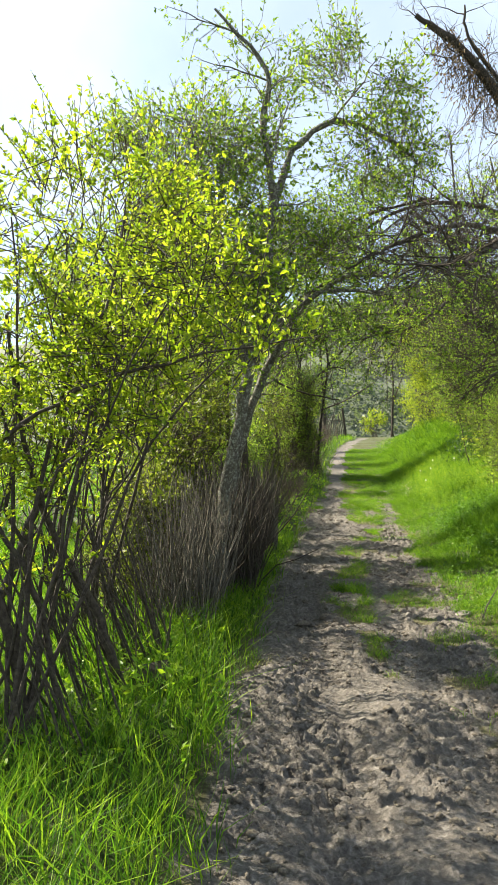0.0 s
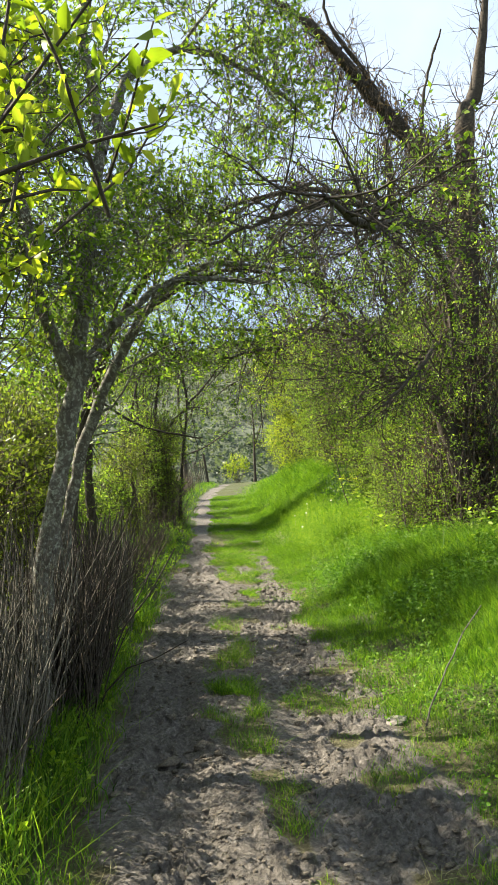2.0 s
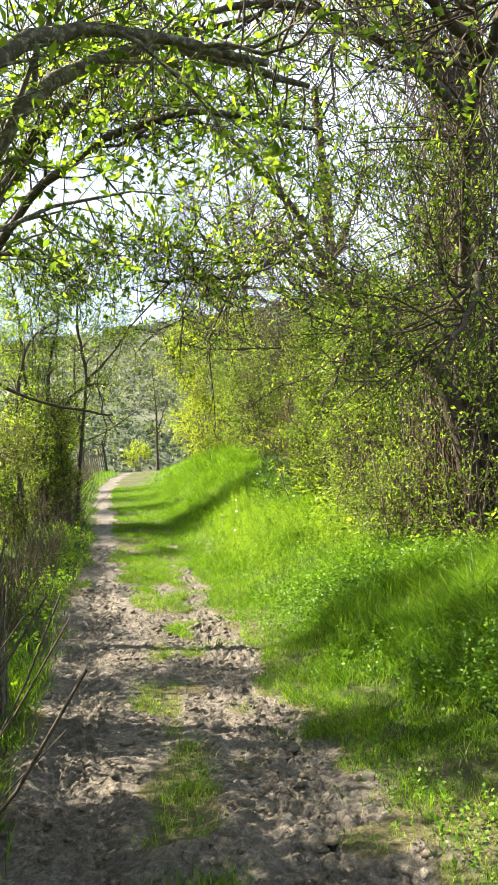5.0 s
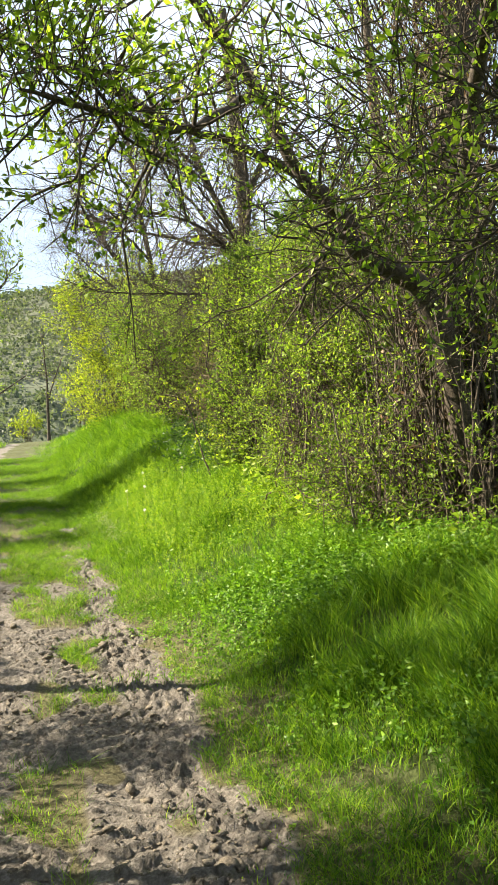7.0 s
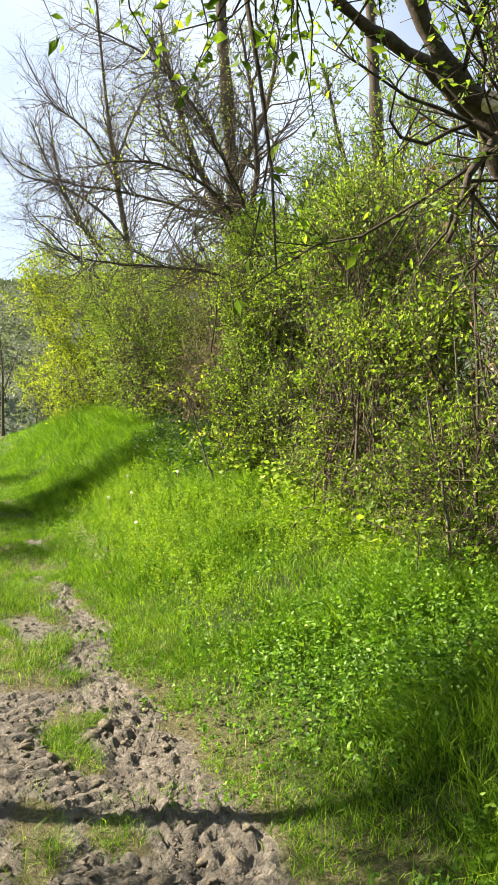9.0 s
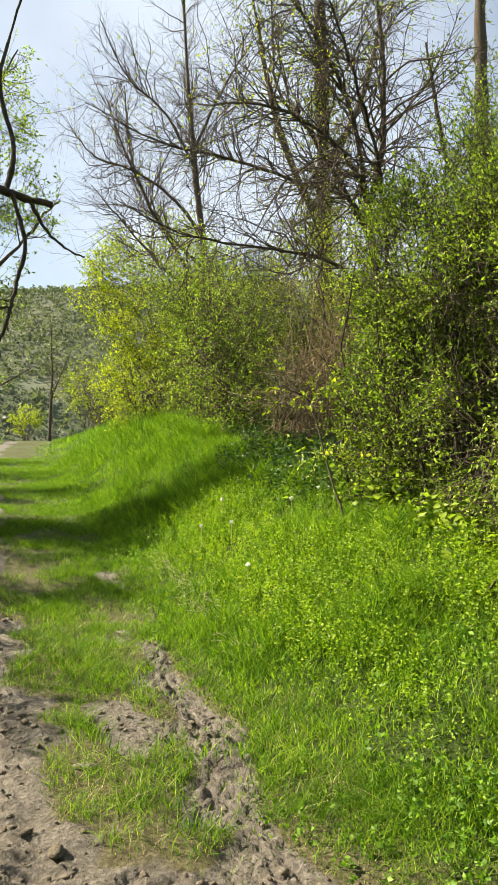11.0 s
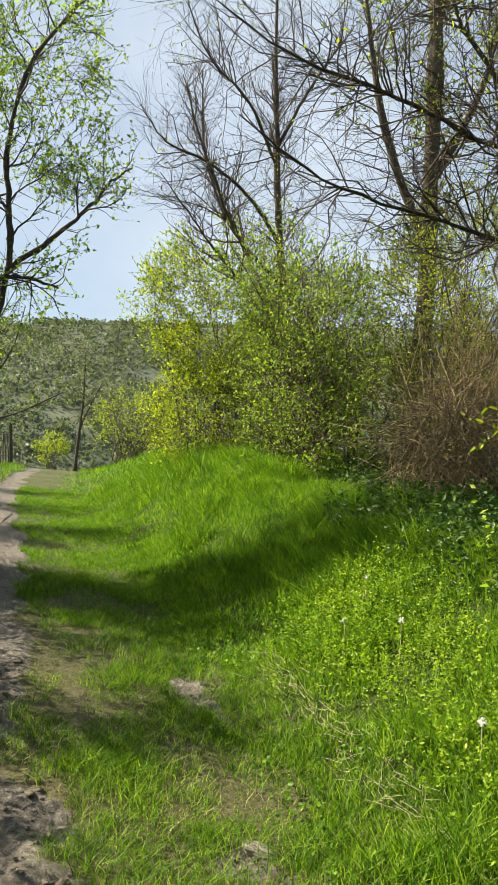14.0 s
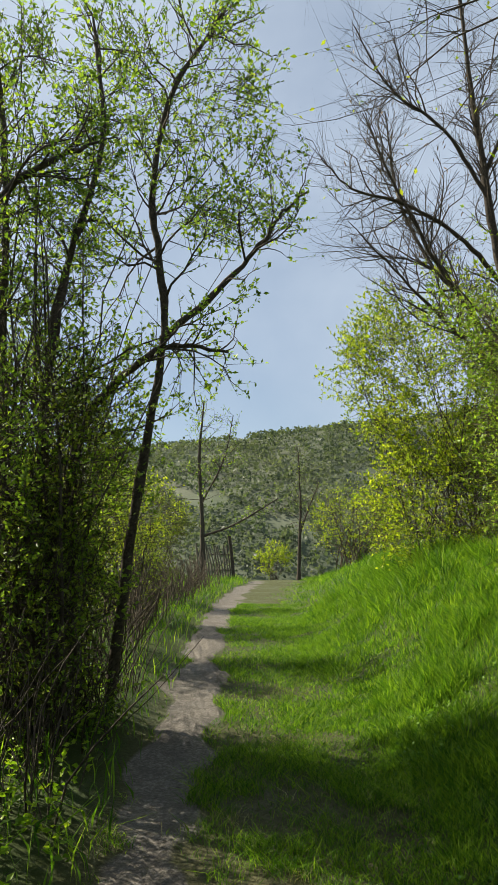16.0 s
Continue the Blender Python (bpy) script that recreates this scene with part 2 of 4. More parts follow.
def mudness(x, y):
    """1 on the bare track, 0 under grass."""
    wob = (0.3 + 0.05 * smooth(16, 22, y)) * (flat_noise(x, y, 0.6, 3) - 0.5) + 0.22 * (flat_noise(x, y, 0.2, 4) - 0.5)
    left, right = track_left(y), trail_right(y)
    trail = smooth(-0.12, 0.08, x - left + wob) * smooth(-0.1, 0.08, right - x + wob)
    near = 1 - smooth(13.5, 15.5, y)
    wide = np.interp(y, [0, 6, 9, 11, 13, 15, 18], [0.42, 0.4, 0.34, 0.26, 0.2, 0.12, 0.1])
    patchy = np.maximum(near, smooth(0.44, 0.6, flat_noise(x, y, 0.55, 5)))
    clodded = np.exp(-((x - rut_right(y) + wob * 0.55) / wide) ** 4) * patchy * (1 - smooth(18.2, 19.2, y)) * smooth(0.22, 0.4, flat_noise(x, y, 0.33, 24))
    middle = np.exp(-((x - rut_mid(y) + wob * 0.45) / 0.17) ** 4) * (1 - smooth(13.2, 14.2, y)) * smooth(0.26, 0.42, flat_noise(x, y, 0.3, 25))
    fore = smooth(5.4, 4.6, y) * smooth(1.15, 0.9, x + 2 * wob) * smooth(-0.4, -0.1, x)
    spots = 0.85 * smooth(left, left + 0.2, x) * smooth(0.62, 0.72, flat_noise(x, y, 0.4, 6)) * smooth(0.25, -0.1, x - track_right(y)) * (1 - smooth(15, 19, y))
    return np.clip(np.maximum.reduce([trail, clodded, middle, fore, spots]), 0, 1) * (1 - smooth(50, 58, y))


def cells(x, y, size, seed):
    """Lumps of broken earth: height of each lump, with cracks between them."""
    u, v = x / size, y / size
    i, j = np.floor(u).astype(int), np.floor(v).astype(int)
    near, second, tall = np.full(x.shape, 9.0), np.full(x.shape, 9.0), np.zeros(x.shape)
    for a in (-1, 0, 1):
        for b in (-1, 0, 1):
            p, q = (i + a + 7 * seed) % 32, (j + b) % 32
            d = np.hypot(u - i - a - TABLE[p, q, 0], v - j - b - TABLE[p, q, 1])
            second = np.minimum(second, np.maximum(near, d))
            tall = np.where(d < near, TABLE[p, q, 2], tall)
            near = np.minimum(near, d)
    return smooth(0.0, 0.3, second - near) * (0.35 + 0.65 * tall)


def relief(x, y, mud):
    """Clods, ruts and tyre prints of the muddy track."""
    n = 0.02 * (flat_noise(x, y, 0.05, 7) - 0.5) + 0.035 * (flat_noise(x, y, 0.2, 8) - 0.5) + 0.05 * (flat_noise(x, y, 0.5, 10) - 0.5)
    bx, by = x + 0.05 * (flat_noise(x, y, 0.09, 40) - 0.5), y + 0.05 * (flat_noise(x, y, 0.09, 41) - 0.5)
    rough = 0.25 + 0.75 * smooth(0.35, 0.6, flat_noise(x, y, 0.45, 9))
    dark = np.interp(y, [0, 5.3, 7.5, 11, 14, 16], [0.3, 0.31, 0.38, 0.64, 1.1, 1.4])
    rut = np.exp(-((x - dark) / 0.16) ** 4)
    side = np.exp(-((x - rut_right(y)) / 0.3) ** 4)
    fade = 1 - smooth(17, 22, y)
    lumps = 0.042 * cells(bx, by, 0.085, 1) + 0.022 * cells(bx, by, 0.042, 2)
    n = n + lumps * np.clip(rough + 0.6 * rut * fade + 0.7 * side, 0, 1.2) * (1 - 0.55 * smooth(12, 15, y) * (1 - side))
    print_a = np.interp(y, [0, 5, 7.7, 8.5, 10.3, 12.1, 14, 16], [0.5, 0.5, 0.52, 0.62, 0.89, 1.2, 1.35, 1.5])
    for mid, lean in ((print_a, 0.5), (rut_mid(y), -0.4)):
        wheel = np.exp(-((x - mid) / 0.13) ** 6) * fade
        bars = smooth(-0.25, 0.25, np.sin((y + lean * (x - mid)) * 52 + 1.5 * flat_noise(x, y, 0.4, 42)))
        n = n * (1 - 0.6 * wheel) + wheel * (0.024 * bars * smooth(0.25, 0.45, flat_noise(x, y, 0.5, 43)) - 0.012)
    n = n + fade * (-0.06 * rut - 0.045 * side)
    n = n + 0.03 * (flat_noise(x * 0.45, y, 0.16, 11) - 0.5) * smooth(12, 16, y)
    return mud * n


def spread(start, fine_from, fine_to, end, step, growth):
    mid = np.arange(fine_from, fine_to, step)
    up, s, v = [], step, fine_to
    while v < end:
        up.append(v)
        s *= growth
        v += s
    down, s, v = [], step, fine_from
    while v > start:
        s *= growth
        v -= s
        down.append(v)
    return np.concatenate([down[::-1], mid, up, [end]])


def build_ground():
    gx, gy = spread(-900, -0.4, 2.6, 1000, 0.018, 1.14), spread(-120, 2.6, 16.5, 1500, 0.021, 1.04)
    x, y = (a.ravel() for a in np.meshgrid(gx, gy))
    mud = mudness(x, y)
    z = height(x, y) + relief(x, y, mud)
    nx, ny = len(gx), len(gy)
    i = (np.arange(ny - 1)[:, None] * nx + np.arange(nx - 1)).ravel()
    me = mesh_of("ground", np.stack([x, y, z], -1), [np.stack([i, i + 1, i + nx + 1, i + nx], -1)], ground_material(), True)
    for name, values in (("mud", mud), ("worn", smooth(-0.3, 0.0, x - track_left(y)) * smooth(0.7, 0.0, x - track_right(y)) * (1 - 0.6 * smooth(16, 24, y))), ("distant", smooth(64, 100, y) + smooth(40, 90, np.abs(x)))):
        a = me.attributes.new(name, "FLOAT", "POINT")
        a.data.foreach_set("value", np.clip(values, 0, 1).astype(np.float32))
    return tagged(new("ground", me), "muddy rutted track between grassy verges and bank", "ground", kind="structure")


build_ground()


def on_ground(x, y):
    x, y = np.asarray(x, float), np.asarray(y, float)
    return height(x, y) + relief(x, y, mudness(x, y))


# ---- growing things ----
def tube_arrays(paths, radii, sides):
    """Vertices and quads of tapered tubes along paths (N, K, 3)."""
    n, k, _ = paths.shape
    tan = unit(np.gradient(paths, axis=1))
    ref = np.array([0.31, 0.83, 0.46])
    a = unit(np.cross(tan, ref))
    b = np.cross(tan, a)
    ang = np.arange(sides) / sides * 2 * np.pi
    ring = a[:, :, None] * np.cos(ang)[:, None] + b[:, :, None] * np.sin(ang)[:, None]
    verts = (paths[:, :, None] + ring * radii[:, :, None, None]).reshape(-1, 3)
    i = np.arange(n)[:, None, None] * k * sides + np.arange(k - 1)[:, None] * sides
    s, t = np.arange(sides), (np.arange(sides) + 1) % sides
    quads = np.stack([i + s, i + t, i + sides + t, i + sides + s], -1).reshape(-1, 4)
    return verts, quads


def tubes(name, groups, material):
    """One mesh of several groups of (paths, radii, sides)."""
    vs, fs, count = [], [], 0
    for paths, radii, sides in groups:
        v, f = tube_arrays(paths, radii, sides)
        vs.append(v)
        fs.append(f + count)
        count += len(v)
    return mesh_of(name, np.concatenate(vs), fs, material, True)


def curve_through(points, k):
    """k points on a smooth line through the given ones."""
    p = np.array(points, float)
    p = np.concatenate([[2 * p[0] - p[1]], p, [2 * p[-1] - p[-2]]])
    t = np.linspace(0, len(points) - 1.0001, k)
    i = t.astype(int)
    f = (t - i)[:, None]
    a, b, c, d = p[i], p[i + 1], p[i + 2], p[i + 3]
    return 0.5 * (2 * b + (c - a) * f + (2 * a - 5 * b + 4 * c - d) * f**2 + (3 * b - a - 3 * c + d) * f**3)


def grow(base, way, length, k, up=0.0, wobble=0.25, rng=RNG):
    """Wavering shoots from base (N, 3) along way."""
    d, p = unit(way), base.copy()
    out = [p]
    for _ in range(k - 1):
        d = unit(d + wobble * rng.normal(size=d.shape) + np.array([0, 0, up]))
        p = p + d * (length / (k - 1))[:, None]
        out.append(p)
    return np.stack(out, 1)


def sprout(paths, radii, n, length, angle, k, up=0.05, wobble=0.22, start=0.15, thin=0.5, rng=RNG):
    """n shoots growing out of paths (N, K, 3)."""
    m, kp, _ = paths.shape
    weight = np.linalg.norm(paths[:, -1] - paths[:, 0], axis=-1)
    idx = rng.choice(m, n, p=weight / weight.sum())
    t = start + (1 - start) * rng.random(n)
    f = t * (kp - 1.001)
    i = f.astype(int)
    f = (f - i)[:, None]
    base = paths[idx, i] * (1 - f) + paths[idx, i + 1] * f
    tan = unit(paths[idx, i + 1] - paths[idx, i])
    side = unit(np.cross(tan, rng.normal(size=(n, 3))))
    ang = np.radians(rng.uniform(*angle, n))[:, None]
    span = rng.uniform(*length, n) * (1.15 - 0.6 * t)
    new_paths = grow(base, tan * np.cos(ang) + side * np.sin(ang), span, k, up, wobble, rng)
    r0 = np.minimum(radii[idx, i] * thin, 0.003 + span * 0.009)
    return new_paths, r0[:, None] * np.linspace(1, 0.2, k)


def leaf_mesh(name, pos, way, length, wide, material, full=False, rng=RNG):
    """Folded leaves: diamonds of two faces, or fuller ones of two quads."""
    n = len(pos)
    d = unit(way)
    nor = unit(np.cross(d, rng.normal(size=(n, 3))) + np.array([0, 0, 0.6]))
    side = unit(np.cross(d, nor))
    nor = np.cross(side, d)
    l, w = length[:, None], (length * wide)[:, None]
    if full:
        pts = [pos, pos + d * l * 0.3 + side * w * 0.45 + nor * w * 0.2, pos + d * l * 0.68 + side * w * 0.4 + nor * w * 0.12,
               pos + d * l - nor * l * 0.12, pos + d * l * 0.68 - side * w * 0.4 + nor * w * 0.12, pos + d * l * 0.3 - side * w * 0.45 + nor * w * 0.2]
        i = np.arange(n)[:, None] * 6
        faces = [np.concatenate([i + [0, 1, 2, 3], i + [0, 3, 4, 5]])]
    else:
        pts = [pos, pos + d * l * 0.45 + side * w * 0.5 + nor * w * 0.2, pos + d * l, pos + d * l * 0.45 - side * w * 0.5 + nor * w * 0.2]
        i = np.arange(n)[:, None] * 4
        faces = [np.concatenate([i + [0, 1, 2], i + [0, 2, 3]])]
    return mesh_of(name, np.stack(pts, 1).reshape(-1, 3), faces, material)


def leaves_on(paths, each, rng, start=0.2, droop=0.0):
    n, k, _ = paths.shape
    idx = np.repeat(np.arange(n), each)
    f = (start + (1 - start) * rng.random(len(idx)) ** 0.8) * (k - 1.001)
    i = f.astype(int)
    f = (f - i)[:, None]
    pos = paths[idx, i] * (1 - f) + paths[idx, i + 1] * f
    way = unit(paths[idx, i + 1] - paths[idx, i]) * 0.5 + rng.normal(size=(len(idx), 3)) * 0.7 + np.array([0, 0, 0.15 - droop])
    return pos, way


def in_blobs(blobs, n, rng, shell=0.5, gap=0.0, gap_size=0.5):
    """Points in ellipsoids (x, y, z, rx, ry, rz), denser to the outside, with gaps; and the way outwards."""
    b = np.array(blobs, float)
    vol = b[:, 3] * b[:, 4] * b[:, 5]
    take = rng.choice(len(b), int(n * (1 + 1.6 * gap)) + 1, p=vol / vol.sum())
    d = unit(rng.normal(size=(len(take), 3)))
    r = rng.random(len(take)) ** (1 / 3)
    r = shell * np.maximum(r, rng.random(len(take)) ** 0.25) + (1 - shell) * r
    p = b[take, :3] + d * r[:, None] * b[take, 3:]
    if gap > 0:
        keep = vnoise(p, gap_size) > 0.25 + 0.3 * gap
        p, d = p[keep], d[keep]
    return p[:n], d[:n]


def plant(name, label, category, at, limbs=(), blobs=(), stems=0, twigs=400, twig=(0.25, 0.6), each=8, leaf=0.05, wide=0.5, material=None,
          bark=None, side_twigs=0, side=(0.4, 1.2), fine=0, spread_r=0.25, full=False, gap=0.4, gap_size=0.5, seed=1, up=0.05, stem_r=0.012, shell=0.5,
          group="", leafless=0.0, droop=0.0, fork=(25, 70), jitter=0.007):
    """A tree or shrub: limbs given as lines of points with start and end radius, blobs of leafy twigs, stems that reach them."""
    rng = np.random.default_rng(seed)
    top = new(name)
    top.location = at
    origin = np.array(at, float)
    tagged(top, label, category, group)
    wood, fork_from = [], []
    joints = 3 if at[1] < 15 else 2
    for n, (pts, r0, r1) in enumerate(limbs):
        k = 6 + 4 * len(pts)
        line = curve_through(pts, k)
        line[1:-1] += rng.normal(size=(k - 2, 3)) * jitter
        rad = np.linspace(1, 0, k) ** 0.8 * (r0 - r1) + r1
        rad = rad * (1 + 0.1 * rng.normal(size=k))
        if n == 0:
            rad[0] *= 1.35
        me = tubes("limb", [((line - origin)[None], rad[None], 10)], bark)
        part("trunk" if n == 0 else "limb", me, top)
        fork_from.append((line, rad))
    leafy = []
    if blobs:
        p, d = in_blobs(blobs, twigs, rng, shell, gap, gap_size)
        way = d + np.array([0, 0, 0.35 - droop]) + 0.6 * rng.normal(size=p.shape)
        span = rng.uniform(*twig, len(p))
        paths = grow(p - unit(way) * span[:, None] * 0.5, way, span, joints, up, 0.3, rng)
        leafy.append((paths, np.linspace(1, 0.4, joints) * (0.002 + 0.004 * span[:, None]), 3))
        if stems:
            goal, _ = in_blobs(blobs, stems, rng, 0.2)
            foot = origin + np.stack([rng.uniform(-1, 0.6, len(goal)) * spread_r, rng.uniform(-1.6, 1.6, len(goal)) * spread_r, np.zeros(len(goal))], -1)
            foot[:, 2] = on_ground(foot[:, 0], foot[:, 1]) - 0.05
            s = np.linspace(0, 1, 8)[None, :, None]
            rise = foot[:, None] * (1 - s) + goal[:, None] * s
            rise[:, :, 2] = foot[:, 2:3] + (goal - foot)[:, 2:3] * np.linspace(0, 1, 8) ** 0.75
            rise[:, 1:] += np.cumsum(rng.normal(size=(len(goal), 7, 3)) * 0.05, 1)
            rad = stem_r * rng.uniform(0.5, 1.4, (len(goal), 1)) * np.linspace(1, 0.35, 8)
            wood.append((rise, rad, 5))
            a, ar = sprout(rise, rad, stems * 5, side, fork, 5, up, 0.2, 0.35, 0.6, rng)
            wood.append((a, ar, 3))
    if side_twigs:
        kmax = max(len(l) for l, _ in fork_from)
        lines = np.stack([curve_through(l, kmax) for l, _ in fork_from])
        rads = np.stack([np.interp(np.linspace(0, 1, kmax), np.linspace(0, 1, len(r)), r) for _, r in fork_from])
        a, ar = sprout(lines, rads, side_twigs, side, fork, 7, up, 0.27, 0.3, 0.55, rng)
        wood.append((a, ar, 4))
        if fine:
            c, cr = sprout(a, ar, fine, twig, fork, joints, up, 0.4, 0.2, 0.6, rng)
            leafy.append((c, cr, 3))
    if wood:
        tagged(part("branchwork", tubes("branchwork", [(p - origin, r, s) for p, r, s in wood], bark), top), kind="stuff")
    if leafy:
        tagged(part("twig_spray", tubes("twig_spray", [(p - origin, r, s) for p, r, s in leafy], bark), top), kind="stuff")
        if each and material:
            paths = np.concatenate([p for p, _, _ in leafy])
            if leafless:
                paths = paths[vnoise(paths[:, 0], 0.9) > leafless]
            pos, way = leaves_on(paths, each, rng, droop=droop)
            size = leaf * rng.uniform(0.55, 1.25, len(pos))
            part("crown", leaf_mesh("crown", pos - origin, way, size, wide, material, full, rng), top)
    return top


def foot(x, y):
    return (x, y, float(on_ground([x], [y])[0]) - 0.04)


# ---- left side: hedge along the track ----
plant("hedge_shrub", "yellow-green young-leaved shrub leaning over the muddy track", "shrub", foot(-1.3, 3.75),
      limbs=[([(-1.1, 3.7, -0.05), (-1.2, 3.7, 0.57), (-1.35, 3.75, 1.1), (-1.5, 3.8, 1.9), (-1.4, 3.9, 2.8)], 0.035, 0.01),
             ([(-0.95, 3.75, 0.0), (-1.1, 3.7, 0.84), (-1.35, 3.7, 1.4), (-0.9, 3.6, 1.75), (-0.4, 3.4, 1.88), (0.2, 3.07, 1.93)], 0.018, 0.0015),
             ([(-0.75, 4.3, 0.0), (-0.9, 4.2, 0.6), (-1.2, 4.1, 1.3), (-1.3, 4.0, 2.2)], 0.028, 0.008),
             ([(-1.5, 3.9, 0.0), (-1.4, 4.2, 0.8), (-1.0, 4.6, 1.8), (-0.6, 4.7, 2.5)], 0.03, 0.008)],
      blobs=[(-1.15, 4.0, 2.1, 0.65, 0.6, 0.35), (-0.55, 3.75, 1.95, 0.5, 0.4, 0.22), (-0.45, 3.9, 2.4, 0.4, 0.4, 0.22), (-1.0, 4.2, 2.75, 0.7, 0.6, 0.3),
             (-0.1, 3.25, 1.92, 0.35, 0.2, 0.1), (0.08, 3.1, 1.95, 0.2, 0.16, 0.1), (-0.3, 3.6, 2.3, 0.35, 0.3, 0.2), (-0.5, 3.5, 1.65, 0.35, 0.3, 0.12), (-0.9, 3.9, 1.55, 0.5, 0.5, 0.2)],
      stems=14, twigs=640, twig=(0.2, 0.5), each=22, leaf=0.03, wide=0.55, material=LEAF_YOUNG, bark=BARK_DARK, full=True, gap=0.7, gap_size=0.35, shell=0.9, seed=11, spread_r=0.22, side_twigs=60, side=(0.12, 0.4), fine=120)
plant("hedge_shrub", "young-leaved shrub with bright tips in the hedge", "shrub", foot(-1.3, 5.6),
      blobs=[(-1.1, 5.5, 3.0, 0.9, 0.8, 0.8), (-0.8, 5.6, 2.2, 0.7, 0.7, 0.5), (-1.6, 5.4, 1.6, 0.6, 0.6, 0.4)],
      stems=16, twigs=750, each=12, leaf=0.042, material=LEAF_YOUNG, bark=BARK_DARK, gap=0.8, shell=0.9, seed=13)
plant("hedge_tree", "grey lichen-barked multi-stemmed tree beside the track", "tree", foot(-0.4, 7.0),
      limbs=[([(-0.44, 6.9, 0), (-0.33, 6.9, 1.1), (-0.2, 6.9, 1.7), (-0.09, 6.9, 2.31), (0.0, 6.9, 2.8), (0.13, 6.8, 3.6), (0.05, 6.95, 4.35), (0.1, 6.95, 4.8), (-0.35, 7, 5.4)], 0.066, 0.012),
             ([(0.13, 6.8, 3.55), (0.34, 7.1, 4.16), (0.77, 7.3, 4.5), (1.23, 7.3, 4.3), (1.52, 7.3, 4.05)], 0.038, 0.01),
             ([(-0.45, 7.8, 0), (-0.3, 7.8, 1.1), (-0.15, 7.8, 1.74), (0.12, 7.8, 2.39), (0.45, 7.8, 2.88), (0.9, 8.0, 3.2), (1.6, 8.2, 3.2)], 0.055, 0.012),
             ([(-0.24, 7.1, 1.55), (-0.11, 7.3, 2.16), (0.07, 7.3, 2.51), (0.22, 7.3, 2.67), (0.6, 7.5, 2.95), (1.2, 7.6, 2.95)], 0.042, 0.012),
             ([(-0.12, 6.9, 2.2), (-0.28, 6.8, 2.7), (-0.35, 6.7, 3.4), (-0.6, 6.7, 4.3)], 0.045, 0.012)],
      blobs=[(0.95, 7.5, 4.95, 0.65, 0.6, 0.45), (1.15, 7.4, 4.2, 0.65, 0.6, 0.42), (-0.6, 7.5, 4.3, 0.95, 0.9, 0.5), (-0.3, 7.6, 3.35, 1.0, 0.9, 0.55), (0.6, 7.7, 3.35, 0.8, 0.7, 0.3),
             (-1.1, 7.5, 3.0, 0.9, 0.9, 0.9), (-0.15, 6.4, 3.0, 0.5, 0.3, 0.6), (-0.5, 6.6, 4.0, 0.6, 0.5, 0.4)],
      twigs=4000, each=9, leaf=0.043, material=LEAF_MID, bark=BARK_GREY, side_twigs=80, fine=700, gap=0.75, gap_size=0.4, seed=12)
HEDGE = [(-0.8, 7.2, 0.4, 1.2, LEAF_OLIVE), (-0.55, 8.7, 0.4, 2.2, LEAF_OLIVE), (-0.55, 9.8, 0.5, 2.6, LEAF_OLIVE), (-0.4, 11.8, 0.5, 3.0, LEAF_MID), (-0.2, 14.2, 0.5, 1.5, LEAF_MID), (0.05, 17.6, 0.5, 1.6, LEAF_MID), (0.7, 19.6, 0.5, 2.3, LEAF_OLIVE),
         (1.3, 26.0, 0.6, 3.2, LEAF_OLIVE), (1.9, 30.0, 0.8, 2.6, LEAF_YOUNG), (2.3, 35.0, 0.8, 2.6, LEAF_OLIVE)]
for n, (x, y, s, h, leaf_kind) in enumerate(HEDGE):
    z = foot(x, y)[2]
    plant("hedge_shrub", "dense hedge shrub with dark upright stems beside the track", "shrub", foot(x - 0.35, y),
          blobs=[(x - 0.5, y, z + h * 0.36, s * 0.85, 1.25, h * 0.33), (x - 0.45, y + 0.4, z + h * 0.74, s * 1.25, 1.35, h * 0.28)], stems=36, twigs=1100, each=10, leaf=0.048,
          material=leaf_kind, bark=BARK_DARK, seed=20 + n, spread_r=0.36, gap=0.7, side=(0.2, 0.6), group="hedge shrubs")
plant("hedge_tree", "dark-stemmed hedge tree arching leafy branches over the track", "tree", foot(-0.5, 11.0),
      limbs=[([(-0.5, 11.0, 0), (-0.4, 11.0, 1.4), (-0.1, 10.9, 2.7), (0.5, 10.6, 3.8), (1.3, 10.2, 4.4), (2.2, 9.7, 4.5)], 0.07, 0.01),
             ([(-0.45, 11.1, 1.0), (-0.5, 11.5, 2.6), (-0.2, 12.0, 4.0), (0.4, 12.4, 5.0)], 0.05, 0.01),
             ([(-0.2, 10.9, 2.4), (0.5, 10.0, 3.3), (1.2, 9.2, 3.5), (1.8, 8.6, 3.2)], 0.035, 0.008)],
      blobs=[(0.3, 10.8, 4.2, 0.9, 0.9, 0.5), (1.4, 10.2, 4.5, 0.8, 0.8, 0.35), (-0.55, 11.3, 3.3, 0.5, 1.0, 0.8), (-0.3, 12.2, 4.2, 0.7, 0.8, 0.6), (1.0, 9.3, 3.6, 0.7, 0.6, 0.25), (1.2, 10.6, 3.0, 0.9, 0.7, 0.3)],
      twigs=1700, each=9, leaf=0.045, material=LEAF_MID, bark=BARK_DARK, side_twigs=90, side=(0.4, 1.2), fine=600, gap=0.9, gap_size=0.6, seed=47)
